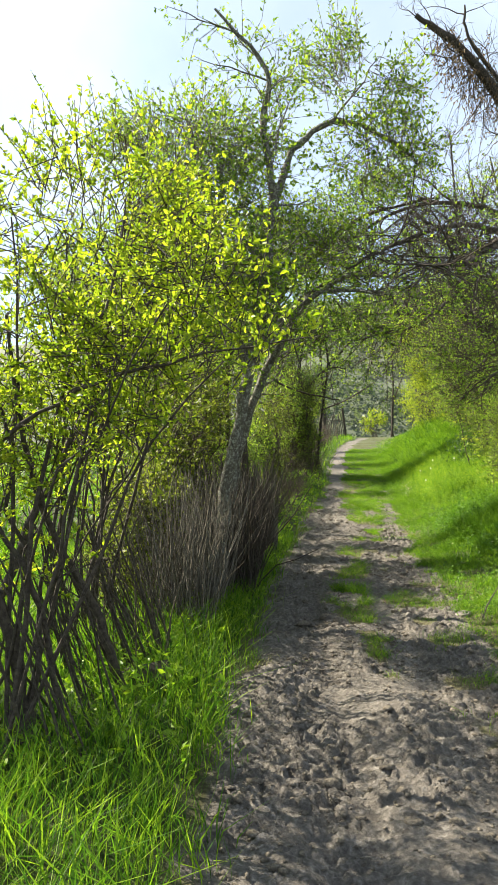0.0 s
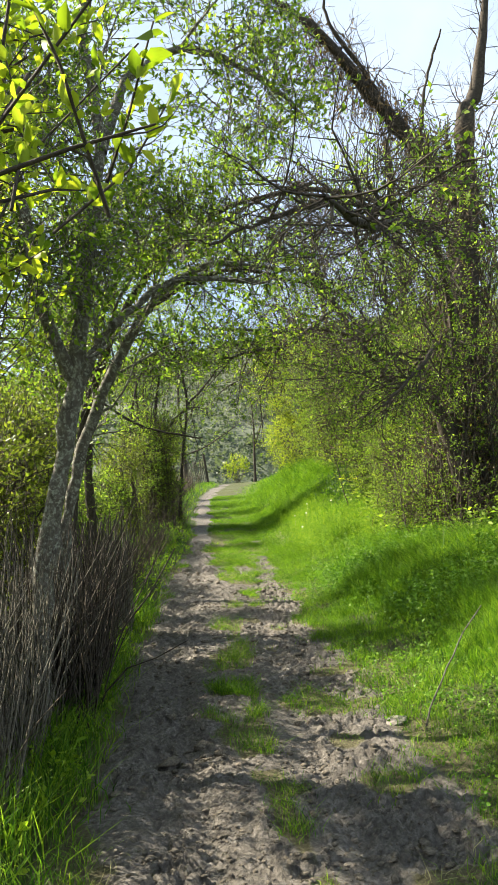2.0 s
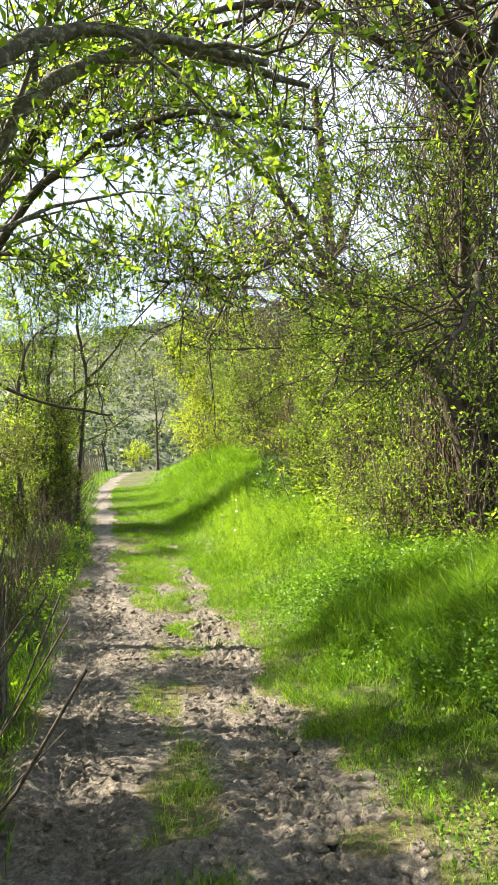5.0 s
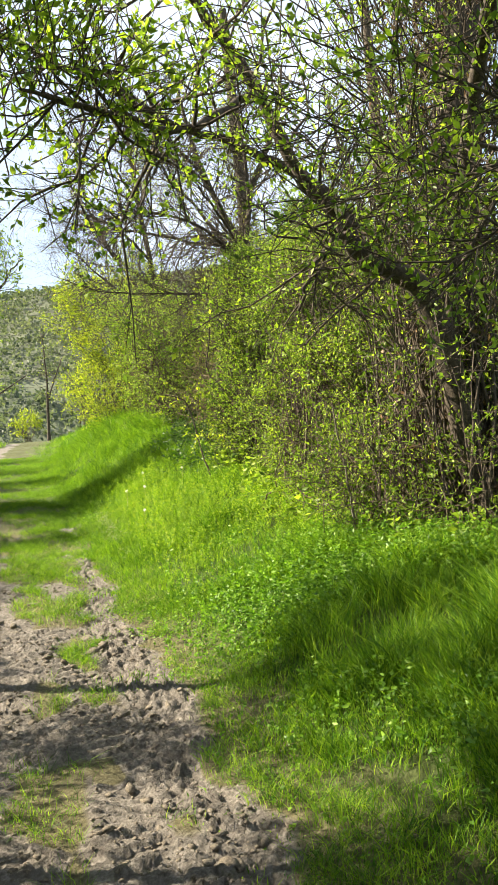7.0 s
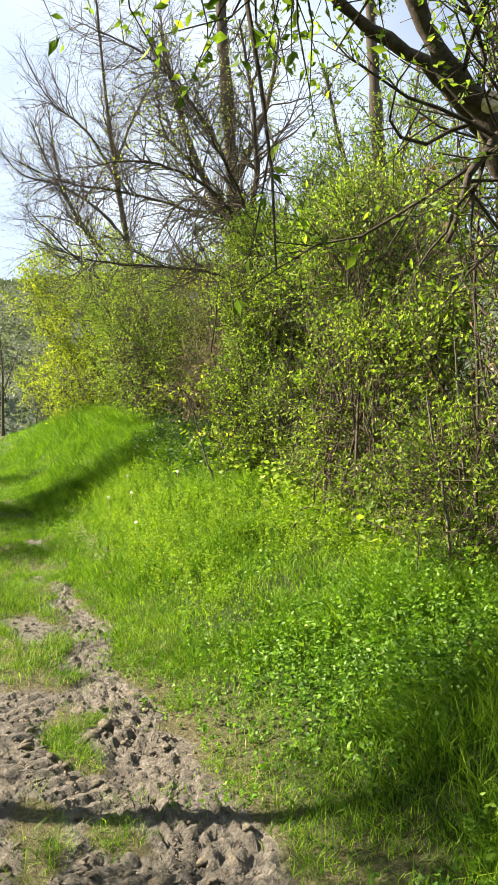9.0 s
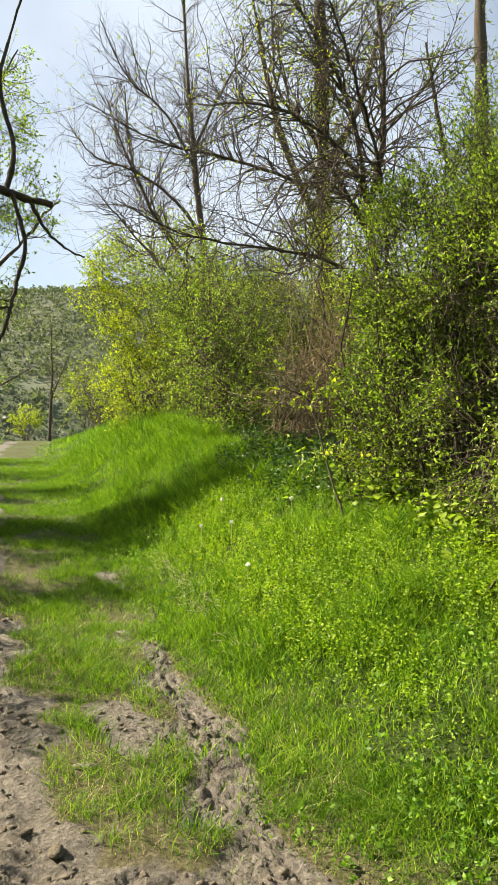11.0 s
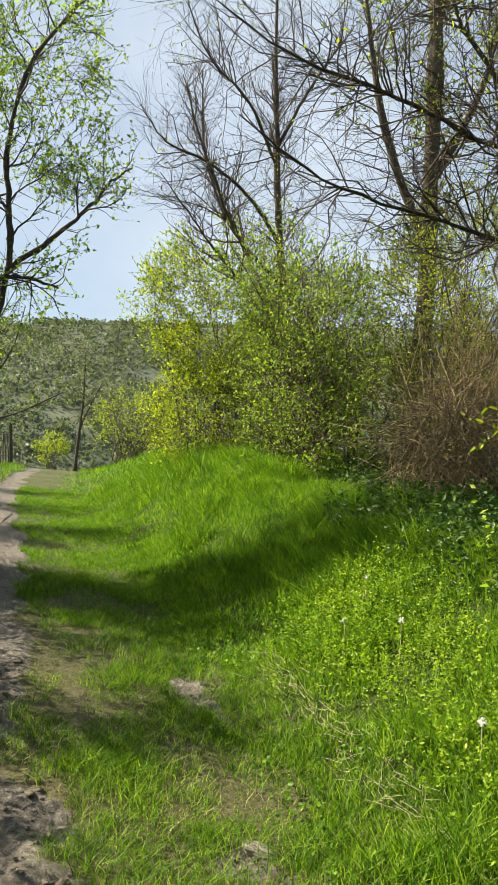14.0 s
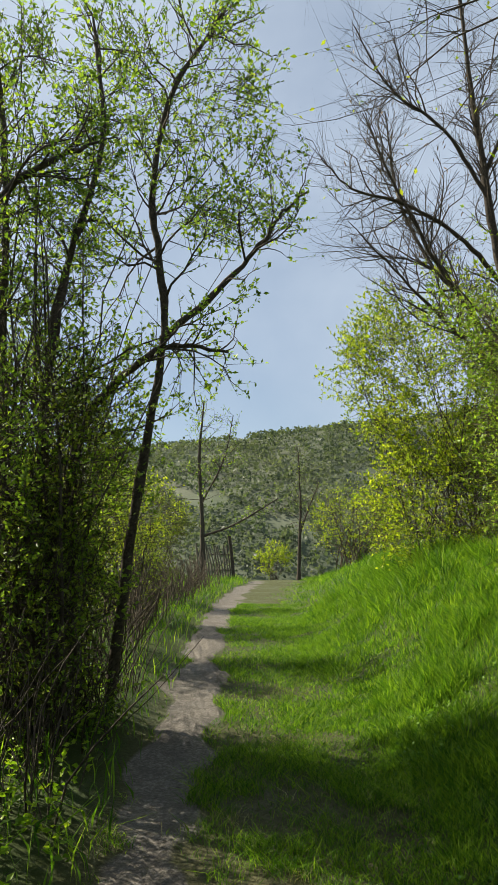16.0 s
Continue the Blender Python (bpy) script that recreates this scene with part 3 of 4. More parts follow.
for n, (x, y) in enumerate([(-4.6, 13.0), (-3.0, 15.5), (-2.2, 18.5)]):
    plant("field_shrub", "sunlit green shrub behind the hedge", "shrub", foot(x, y), blobs=[(x, y, 1.6, 1.1, 1.3, 1.3), (x, y, 3.0, 1.1, 1.3, 1.0)], stems=24, twigs=750, each=9, leaf=0.07,
          material=LEAF_MID, bark=BARK_DARK, seed=120 + n, gap=0.55, group="shrubs behind the hedge")
# Added shrub, never in view: its crown throws shade on the near verge.
plant("field_shrub", "tall unseen shrub added in the meadow to shade the verge", "shrub", foot(-4.0, 5.6), blobs=[(-3.9, 5.5, 3.5, 0.9, 0.8, 0.5), (-4.2, 5.6, 2.6, 0.7, 0.6, 0.6)], stems=14, twigs=520, each=9, leaf=0.06,
      material=LEAF_MID, bark=BARK_DARK, seed=131, gap=0.5, group="shrubs behind the hedge")
plant("thicket_shrub", "dense dark-stemmed thicket crowding the edge of the trail", "shrub", foot(1.05, 22.0), blobs=[(1.0, 21.9, 1.5, 0.5, 0.7, 1.0), (0.9, 22.1, 2.8, 0.6, 0.8, 1.0)], stems=70, twigs=950, each=9, leaf=0.04,
      material=LEAF_OLIVE, bark=BARK_DARK, seed=132, spread_r=0.42, gap=0.8, stem_r=0.014)
plant("thicket_tree", "dark multi-stemmed tree with small leaves rising from the hedge", "tree", foot(1.2, 22.0),
      limbs=[([(1.2, 22, 0.4), (1.08, 22, 1.81), (1.07, 22, 3.07), (1.16, 22, 3.97), (1.42, 22, 5.18), (1.3, 22.1, 6.4)], 0.055, 0.01),
             ([(1.1, 22.4, 0.5), (1.2, 22.5, 2.2), (1.32, 22.5, 2.96), (1.72, 22.5, 3.45), (2.05, 22.5, 3.65), (2.5, 22.5, 3.6)], 0.055, 0.01),
             ([(1.55, 22.6, 0.5), (1.75, 22.5, 2.27), (1.95, 22.5, 3.7), (1.91, 22.5, 4.3), (1.83, 22.5, 4.97), (1.96, 22.5, 5.91), (2.31, 22.5, 6.62), (2.6, 22.5, 7.2)], 0.045, 0.01),
             ([(1.93, 22.5, 3.7), (2.38, 22.5, 4.12), (2.75, 22.5, 4.55), (2.97, 22.5, 4.89), (3.21, 22.5, 5.12)], 0.032, 0.008),
             ([(0.5, 21.5, 0.4), (0.4, 21.5, 2.5), (0.62, 21.5, 4.08), (0.98, 21.5, 4.62), (1.46, 21.5, 4.88)], 0.05, 0.01),
             ([(0.9, 22.2, 0.4), (0.7, 22.3, 3.0), (0.6, 22.4, 5.0), (0.4, 22.5, 6.6)], 0.05, 0.012)],
      blobs=[(0.8, 22.3, 5.0, 0.9, 0.9, 1.4), (2.0, 22.5, 6.1, 0.9, 0.8, 0.7), (1.05, 22.4, 2.6, 0.85, 0.9, 1.5), (2.5, 22.5, 5.1, 0.6, 0.6, 0.5), (1.1, 22.0, 1.3, 0.7, 0.9, 0.9), (0.6, 21.2, 2.4, 0.6, 0.6, 1.0)],
      stems=26, twigs=4600, twig=(0.2, 0.5), each=8, leaf=0.045, material=LEAF_MID, bark=BARK_DARK, side_twigs=170, side=(0.4, 1.3), fine=1300, gap=0.85, gap_size=0.4, seed=45, spread_r=0.4)


def brush(name, label, n, x0, x1, y0, y1, tall, radius, material, seed, lean=(0, 0, 0), bend=0.06, follow=True):
    """A stand of thin dry stalks."""
    rng = np.random.default_rng(seed)
    y = rng.uniform(y0, y1, n)
    x = rng.uniform(x0, x1, n) + (track_left(y) if follow else 0)
    base = np.stack([x, y, on_ground(x, y) - 0.03], -1)
    way = np.array([0, 0, 1.0]) + np.array(lean) + rng.normal(size=(n, 3)) * [0.09, 0.17, 0.02]
    paths = grow(base, way, rng.uniform(tall[0], tall[1], n), 5, 0.0, bend, rng)
    rad = rng.uniform(radius[0], radius[1], n)[:, None] * np.linspace(1, 0.45, 5)
    top = np.array([x.mean(), y.mean(), base[:, 2].min()])
    if n <= 150:
        bundle = tagged(new(name), label, "brushwood")
        bundle.location = top
        for k in range(n):
            part("stalk", tubes("stalk", [(paths[k : k + 1] - top, rad[k : k + 1], 5)], material), bundle)
        return bundle
    ob = new(name, tubes(name, [(paths - top, rad, 4)], material))
    ob.location = top
    return tagged(ob, label, "brushwood", kind="stuff")


brush("brush_fence", "grey dry upright brushwood packed along the hedge", 900, -0.8, -0.34, 5.8, 8.2, (0.4, 1.35), (0.0025, 0.007), STALK, 81, (-0.05, -0.1, 0), bend=0.14)
brush("brush_fence", "dark brown brushwood bundle in the hedge", 620, -0.55, -0.18, 7.2, 9.0, (0.5, 1.45), (0.003, 0.009), BARK_DARK, 82, bend=0.14)
brush("brush_fence", "leaning bare stems and dry stalks under the shrub", 46, -0.95, -0.45, 3.4, 5.6, (0.6, 1.3), (0.005, 0.013), BARK_DARK, 83, (-0.35, -0.1, 0))
brush("brush_fence", "leaning bare stems and dry stalks under the shrub", 80, -0.95, -0.4, 4.2, 6.4, (0.4, 1.2), (0.003, 0.007), BARK_BROWN, 84, (-0.3, -0.15, 0), bend=0.16)
brush("brush_fence", "pale dry stalks leaning on the hedge", 90, -0.35, -0.18, 10.2, 10.9, (0.8, 1.3), (0.006, 0.014), STALK, 85, (-0.12, 0.1, 0))
brush("brush_fence", "tangled greyish brushwood at the foot of the hedge", 800, -1.0, -0.45, 10.5, 18.5, (0.25, 0.75), (0.003, 0.007), BARK_BROWN, 86, bend=0.25)
brush("brush_fence", "dark upright stems crowding the foot of the hedge", 330, -1.3, -0.3, 20.2, 24.0, (0.3, 1.2), (0.003, 0.008), BARK_DARK, 87, bend=0.22)
brush("brush_fence", "tangled brown brushwood leaning by the fence", 500, -1.5, -0.6, 26.0, 44.0, (0.5, 1.3), (0.006, 0.014), BARK_BROWN, 88, bend=0.2)

# ---- right side ----
vine_tree = plant("vine_tree", "dead leaning tree draped in dry brown vines on the bank", "tree", foot(4.8, 12.1),
                  limbs=[([(4.75, 12.1, 0.5), (4.8, 12.1, 2.67), (5.04, 12.1, 4.98), (5.15, 12.1, 6.4), (5.36, 12.1, 6.85), (5.7, 12.1, 8.6)], 0.24, 0.03),
                         ([(4.95, 12.1, 5.2), (4.3, 12.1, 6.1), (3.86, 12.1, 6.64), (3.16, 12.1, 7.54), (2.5, 12.1, 8.06)], 0.13, 0.035),
                         ([(4.1, 12.1, 6.3), (3.75, 12.1, 7.0), (3.3, 12.1, 7.7), (3.25, 12.1, 8.2)], 0.04, 0.012),
                         ([(4.5, 12.2, 6.0), (4.7, 12.3, 7.0), (5.0, 12.3, 7.8)], 0.03, 0.01)],
                  bark=BARK_DARK, side_twigs=60, side=(0.5, 1.5), fine=420, each=0, seed=31)


def vines(parent, seed):
    """Dry vines that wrap the trunk and hang from the leaning limb."""
    rng = np.random.default_rng(seed)
    o = np.array(parent.location)
    n = 680
    z = 0.6 + 5.0 * rng.random(n) ** 1.4
    a = rng.random(n) * 2 * np.pi
    r = 0.22 + 0.28 * rng.random(n) ** 2 + 0.12 * smooth(2.5, 5.0, z)
    base = np.stack([np.interp(z, [0.5, 2.67, 4.98, 6.4], [4.75, 4.8, 5.04, 5.15]) + r * np.cos(a), 12.1 + r * np.sin(a), z], -1)
    up = grow(base, np.array([0.05, 0, 1.0]) + 0.22 * rng.normal(size=(n, 3)), rng.uniform(0.4, 1.5, n), 7, 0.05, 0.28, rng)
    m = 480
    t = rng.random(m)[:, None] ** 0.8
    hang = np.array([5.0, 12.1, 5.6]) * (1 - t) + np.array([2.9, 12.1, 7.75]) * t + rng.normal(size=(m, 3)) * [0.12, 0.14, 0.12]
    down = grow(hang, np.array([-0.1, 0, -1.0]) + 0.5 * rng.normal(size=(m, 3)), rng.uniform(0.3, 1.3, m) * (1.2 - 0.6 * t[:, 0]), 7, -0.15, 0.28, rng)
    both = [(up - o, 0.0075 * rng.uniform(0.4, 1.6, (n, 1)) * np.linspace(1, 0.5, 7), 4), (down - o, 0.006 * rng.uniform(0.4, 1.4, (m, 1)) * np.linspace(1, 0.5, 7), 3)]
    tagged(part("vine", tubes("vine", both, BARK_BROWN), parent, "tangled dry brown vines"), kind="stuff")
    pos, way = leaves_on(np.concatenate([up, down]), 5, rng, 0.1, 0.5)
    tagged(part("dry_leaf", leaf_mesh("dry_leaf", pos - o, way, rng.uniform(0.03, 0.07, len(pos)), 0.5, DEAD_LEAF), parent, "withered brown vine leaves"), kind="stuff")


vines(vine_tree, 32)
over = plant("overhanging_tree", "dark-barked tree arching fresh green branches over the track", "tree", foot(4.55, 11.75),
             limbs=[([(4.6, 11.75, 0.5), (4.45, 11.75, 1.6), (4.22, 11.7, 2.34), (3.95, 11.7, 2.57), (3.68, 11.7, 2.66), (3.52, 11.7, 2.96), (3.25, 11.7, 3.19), (2.97, 11.7, 3.73), (2.72, 11.7, 4.07), (2.1, 11.5, 4.6)], 0.1, 0.015),
                    ([(3.68, 11.7, 2.68), (3.42, 11.5, 2.75), (3.15, 11.4, 2.55), (3.0, 11.4, 2.25)], 0.03, 0.008),
                    ([(4.0, 12.1, 3.0), (3.55, 12, 3.23), (3.0, 12, 3.46), (2.3, 11.5, 3.36), (1.83, 11, 3.29), (1.15, 10.4, 3.2)], 0.04, 0.008),
                    ([(2.97, 11.7, 3.7), (2.2, 11, 3.13), (1.67, 10.5, 2.96), (1.2, 10, 2.8)], 0.026, 0.006),
                    ([(4.5, 11.9, 1.8), (4.4, 11.4, 3.4), (3.6, 10, 4.0), (2.6, 8.2, 3.6), (1.7, 6.6, 3.0), (1.05, 5.3, 2.7)], 0.065, 0.01),
                    ([(3.0, 8.9, 3.8), (2.1, 8.2, 3.75), (1.4, 7.6, 3.45), (0.8, 7.2, 3.1)], 0.035, 0.008),
                    ([(3.6, 10, 4.0), (2.8, 9.8, 4.4), (1.8, 9.4, 4.3), (0.8, 9.2, 3.7)], 0.04, 0.008),
                    ([(4.4, 11.5, 2.6), (3.7, 10.2, 2.9), (3.0, 9.2, 2.5), (2.4, 8.6, 2.1)], 0.035, 0.008)],
             blobs=[(1.45, 6.4, 3.05, 0.75, 0.9, 0.4), (2.2, 8.0, 3.4, 1.1, 1.2, 0.6), (3.0, 9.8, 2.9, 1.1, 1.2, 0.9), (2.9, 10, 4.1, 1.1, 1.0, 0.75), (3.8, 10.9, 2.2, 0.7, 0.8, 0.8), (1.5, 9.4, 3.9, 0.9, 1.0, 0.4)],
             twigs=1900, each=8, leaf=0.036, material=LEAF_MID, bark=BARK_DARK, side_twigs=190, side=(0.5, 1.5), fine=1600, twig=(0.25, 0.6), gap=0.75, seed=33, leafless=0.42, up=-0.01)
cut = bmesh.new()
bmesh.ops.create_cone(cut, segments=14, radius1=0.045, radius2=0.04, depth=0.05, cap_ends=True)
cut_mesh = bpy.data.meshes.new("cut_end")
cut.to_mesh(cut_mesh)
cut.free()
cut_mesh.materials.append(WOOD_CUT)
cut_end = part("cut_end", cut_mesh, over, "pale freshly sawn branch end")
cut_end.matrix_basis = Matrix.Translation(Vector((3.5, 11.63, 2.97)) - Vector(over.location)) @ Vector((-0.5, -0.8, 0.25)).to_track_quat("Z", "Y").to_matrix().to_4x4()

plant("vine_thicket", "crowd of dark upright stems with small leaves round the vine-draped trunk", "thicket", foot(4.6, 12.1),
      blobs=[(4.4, 12.0, 1.9, 0.6, 0.5, 1.0), (4.7, 12.2, 4.6, 0.8, 0.7, 1.6), (5.3, 12.5, 3.4, 0.8, 0.6, 2.0)], stems=80, twigs=1300, each=8, leaf=0.036, material=LEAF_MID, bark=BARK_DARK,
      seed=171, spread_r=0.42, gap=0.6, stem_r=0.011, side=(0.3, 0.9))

plant("undergrowth", "low leafy green undergrowth at the foot of the vine-draped trunk", "shrub", foot(4.25, 12.2),
      blobs=[(4.2, 12.6, 1.15, 0.5, 0.8, 0.5), (4.4, 11.5, 1.1, 0.4, 0.6, 0.45), (4.8, 12.0, 1.7, 0.5, 0.5, 0.6)], stems=20, twigs=750, each=12, leaf=0.036, material=LEAF_MID, bark=BARK_BROWN, seed=172, spread_r=0.3, gap=0.5, stem_r=0.006)

BANK = [(4.7, 14.0, 0.65, 1.0, 0.7, 3.0, LEAF_MID), (5.3, 16.7, 0.8, 0.8, 0.75, 3.3, LEAF_MID), (5.3, 15.4, 0.8, 0.9, 0.75, 3.2, LEAF_MID), (6.1, 17.2, 1.1, 1.0, 0.8, 4.2, LEAF_MID), (7.3, 17.4, 1.2, 1.2, 0.9, 5.2, LEAF_MID), (7.4, 21.6, 1.4, 1.4, 1.0, 4.6, LEAF_OLIVE),
        (9.2, 20.0, 1.4, 1.6, 1.0, 5.0, LEAF_OLIVE), (8.2, 25.0, 1.5, 1.4, 1.4, 4.2, LEAF_OLIVE), (7.0, 13.4, 1.2, 1.4, 0.7, 4.4, LEAF_OLIVE), (7.2, 9.5, 1.3, 1.6, 0.6, 3.6, LEAF_MID), (6.2, 11.2, 0.9, 1.0, 0.6, 3.4, LEAF_OLIVE)]
for n, (x, y, rx, ry, z, h, leaf_kind) in enumerate(BANK):
    plant("bank_shrub", "leafy green shrub with tangled twigs on the grassy bank", "shrub", foot(x, y),
          blobs=[(x, y, z + h * 0.32, rx, ry, h * 0.34), (x + 0.1, y, z + h * 0.7, rx * 0.95, ry, h * 0.3)], stems=44 if n < 6 else 24, twigs=2700 if n < 5 else 1100, each=13 if n < 5 else 9, leaf=0.036 if n < 5 else 0.052,
          material=leaf_kind, bark=BARK_BROWN if n % 3 == 0 else BARK_DARK, seed=140 + n, spread_r=0.5, gap=0.7, shell=0.75, group="bank shrubs")
plant("yellow_shrub", "bright yellow-green leafing shrub at the end of the bank", "shrub", foot(6.6, 27.8),
      blobs=[(6.5, 27.8, 5.0, 1.7, 1.5, 1.8), (5.3, 27.6, 4.9, 0.95, 0.9, 0.75), (6.3, 27.3, 2.8, 1.3, 1.1, 1.2)], stems=60, twigs=3600, each=10, leaf=0.058, material=LEAF_YOUNG, bark=BARK_DARK,
      seed=161, spread_r=0.5, gap=0.6, side=(0.5, 1.2))
plant("olive_shrub", "dense olive thicket with grey twigs on the bank", "shrub", foot(7.2, 26.0), blobs=[(7.2, 26.0, 3.0, 1.2, 1.1, 1.4), (8.0, 26.5, 4.6, 1.3, 1.2, 1.4)], stems=60, twigs=2200, each=7,
      leaf=0.045, material=LEAF_OLIVE, bark=BARK_BROWN, seed=162, spread_r=0.6, gap=0.45)
plant("olive_shrub", "grey-brown twiggy thicket with small olive leaves", "shrub", foot(6.6, 24.0), blobs=[(6.4, 24.0, 3.4, 1.2, 1.0, 1.7), (5.9, 23.3, 2.5, 0.9, 0.8, 1.2), (5.5, 23.4, 4.5, 0.9, 0.8, 0.9), (5.7, 22.1, 3.2, 0.75, 0.55, 1.5)], stems=60,
      twigs=2600, each=9, leaf=0.05, material=LEAF_MID, bark=BARK_BROWN, seed=163, spread_r=0.5, gap=0.5)
plant("olive_shrub", "pale twiggy thicket with young yellow-green leaves behind the brambles", "shrub", foot(7.9, 22.6), blobs=[(7.3, 22.3, 3.9, 0.9, 0.8, 1.2), (8.7, 22.8, 4.5, 1.1, 0.9, 1.5)], stems=50, twigs=1300, each=9,
      leaf=0.045, material=LEAF_YOUNG, bark=BARK_BROWN, seed=164, spread_r=0.6, gap=0.6)
plant("spreading_tree", "wide tree with dark arching branches and budding leaves", "tree", foot(6.7, 19.0),
      limbs=[([(6.7, 19, 0.8), (6.4, 19, 2.8), (6.11, 19, 4.37), (5.18, 19, 4.64), (4.33, 19, 4.77), (3.54, 19, 4.82), (2.75, 19, 5.09)], 0.03, 0.004),
             ([(6.3, 19, 4.0), (5.48, 19, 5.15), (4.96, 19, 5.71), (4.88, 19, 6.8)], 0.03, 0.006),
             ([(6.5, 19, 3.0), (5.8, 19, 3.7), (4.9, 18.8, 3.76), (3.67, 18.6, 3.75), (2.9, 18.4, 3.95)], 0.024, 0.004),
             ([(6.2, 19, 4.2), (6.3, 18.8, 5.6), (6.0, 18.6, 7.2)], 0.05, 0.012),
             ([(6.45, 19, 3.2), (5.3, 17.8, 4.3), (4.1, 17.1, 4.5), (2.9, 16.6, 4.15)], 0.03, 0.004),
             ([(6.3, 19, 3.8), (5.4, 18.1, 5.1), (4.3, 17.5, 5.8), (3.2, 17.1, 5.9)], 0.03, 0.004),
             ([(6.5, 19, 3.2), (5.6, 17.8, 4.2), (4.6, 16.8, 4.8), (3.7, 16.0, 5.2)], 0.026, 0.004)],
      bark=BARK_DARK, material=LEAF_YOUNG, side_twigs=360, side=(0.6, 1.8), fine=4200, twig=(0.3, 0.8), each=3, leaf=0.024, seed=52, leafless=0.56, fork=(25, 75), up=0.0)
for x, y, r, h in ((9.05, 25.0, 0.18, 12.0), (13.3, 25.0, 0.25, 13.0)):
    plant("ivy_tree", "tall bare tree with an ivy-covered trunk", "tree", foot(x, y), limbs=[([(x, y, 1.2), (x + 0.1, y, 5.0), (x, y, 9.0), (x - 0.1, y, h)], r, 0.1), ([(x, y, 6.0), (x - 1.0, y, 8.0), (x - 1.6, y, 10.5)], 0.09, 0.02),
          ([(x, y, 7.0), (x + 1.0, y, 9.0), (x + 1.5, y, 11.0)], 0.09, 0.02)], blobs=[(x, y, 5.5, 0.4, 0.4, 4.6)], bark=BARK_DARK, twigs=900, each=9, leaf=0.07, material=LEAF_OLIVE, side_twigs=60, side=(0.8, 2.2), fine=500, gap=0.5,
          leafless=0.4, seed=int(x * 10))
locust = plant("locust_tree", "bare locust tree with dark dry seed pods", "tree", foot(7.9, 27.3),
               limbs=[([(7.9, 27.3, 1.8), (7.6, 27.2, 4.0), (7.25, 27.1, 6.2), (7.0, 27.0, 8.0), (6.85, 27.0, 9.6), (6.7, 27.0, 12.0)], 0.09, 0.02),
                      ([(7.5, 27.2, 4.6), (6.6, 26.9, 5.7), (5.9, 26.7, 6.6), (5.3, 26.5, 7.6), (4.9, 26.5, 8.6)], 0.045, 0.008),
                      ([(7.25, 27.1, 6.2), (6.5, 26.8, 6.8), (5.6, 26.6, 7.2), (4.7, 26.4, 7.3), (4.2, 26.3, 7.7)], 0.04, 0.006),
                      ([(7.4, 27.1, 5.4), (6.4, 27.4, 6.4), (5.8, 27.6, 7.8), (5.6, 27.6, 9.4)], 0.04, 0.008),
                      ([(7.05, 27.0, 7.6), (6.3, 26.8, 8.6), (5.4, 26.7, 9.2), (4.8, 26.6, 10.2)], 0.035, 0.006),
                      ([(7.5, 27.2, 4.4), (6.3, 26.6, 5.2), (5.3, 26.2, 5.9), (4.5, 26.0, 6.6)], 0.034, 0.006),
                      ([(7.0, 27.0, 8.0), (7.6, 26.8, 9.4), (8.3, 26.7, 10.6)], 0.035, 0.01)],
               bark=BARK_DARK, side_twigs=260, side=(0.6, 1.9), fine=2600, twig=(0.25, 0.8), each=0, seed=50, fork=(18, 55), up=0.06)


def pods(parent, n, seed):
    rng = np.random.default_rng(seed)
    o = np.array(parent.location)
    p = np.stack([rng.uniform(4.6, 6.6, n), rng.uniform(26.2, 27.4, n), rng.uniform(6.4, 9.6, n)], -1)
    tagged(part("seed_pod", leaf_mesh("seed_pod", p - o, np.array([0, 0, -1.0]) + 0.35 * rng.normal(size=(n, 3)), rng.uniform(0.07, 0.12, n), 0.2, DEAD_LEAF), parent, "dark dry seed pods"), kind="stuff")


pods(locust, 160, 51)
plant("bramble", "tangle of arching dry brown bramble canes", "shrub", foot(6.5, 20.6), blobs=[(6.2, 20.5, 2.3, 0.75, 0.6, 0.75), (7.1, 20.6, 2.7, 0.85, 0.7, 0.9)], stems=90, twigs=520, twig=(0.6, 1.5), each=1,
      leaf=0.04, material=DEAD_LEAF, bark=CANE, seed=55, spread_r=0.7, gap=0.2, side=(0.6, 1.5), up=-0.12, stem_r=0.008)
plant("young_shoot", "thin young shoot with pale fresh leaves beside the nettles", "shrub", foot(4.45, 16.6), limbs=[([(4.5, 16.4, 0.5), (4.35, 16.7, 1.2), (4.3, 17.0, 1.9), (4.1, 17.1, 2.1)], 0.012, 0.004)],
      blobs=[(4.25, 17.0, 2.02, 0.35, 0.3, 0.09), (4.5, 16.9, 1.5, 0.2, 0.2, 0.15)], twigs=40, each=9, leaf=0.045, material=LEAF_YOUNG, bark=BARK_DARK, full=True, seed=56, gap=0)
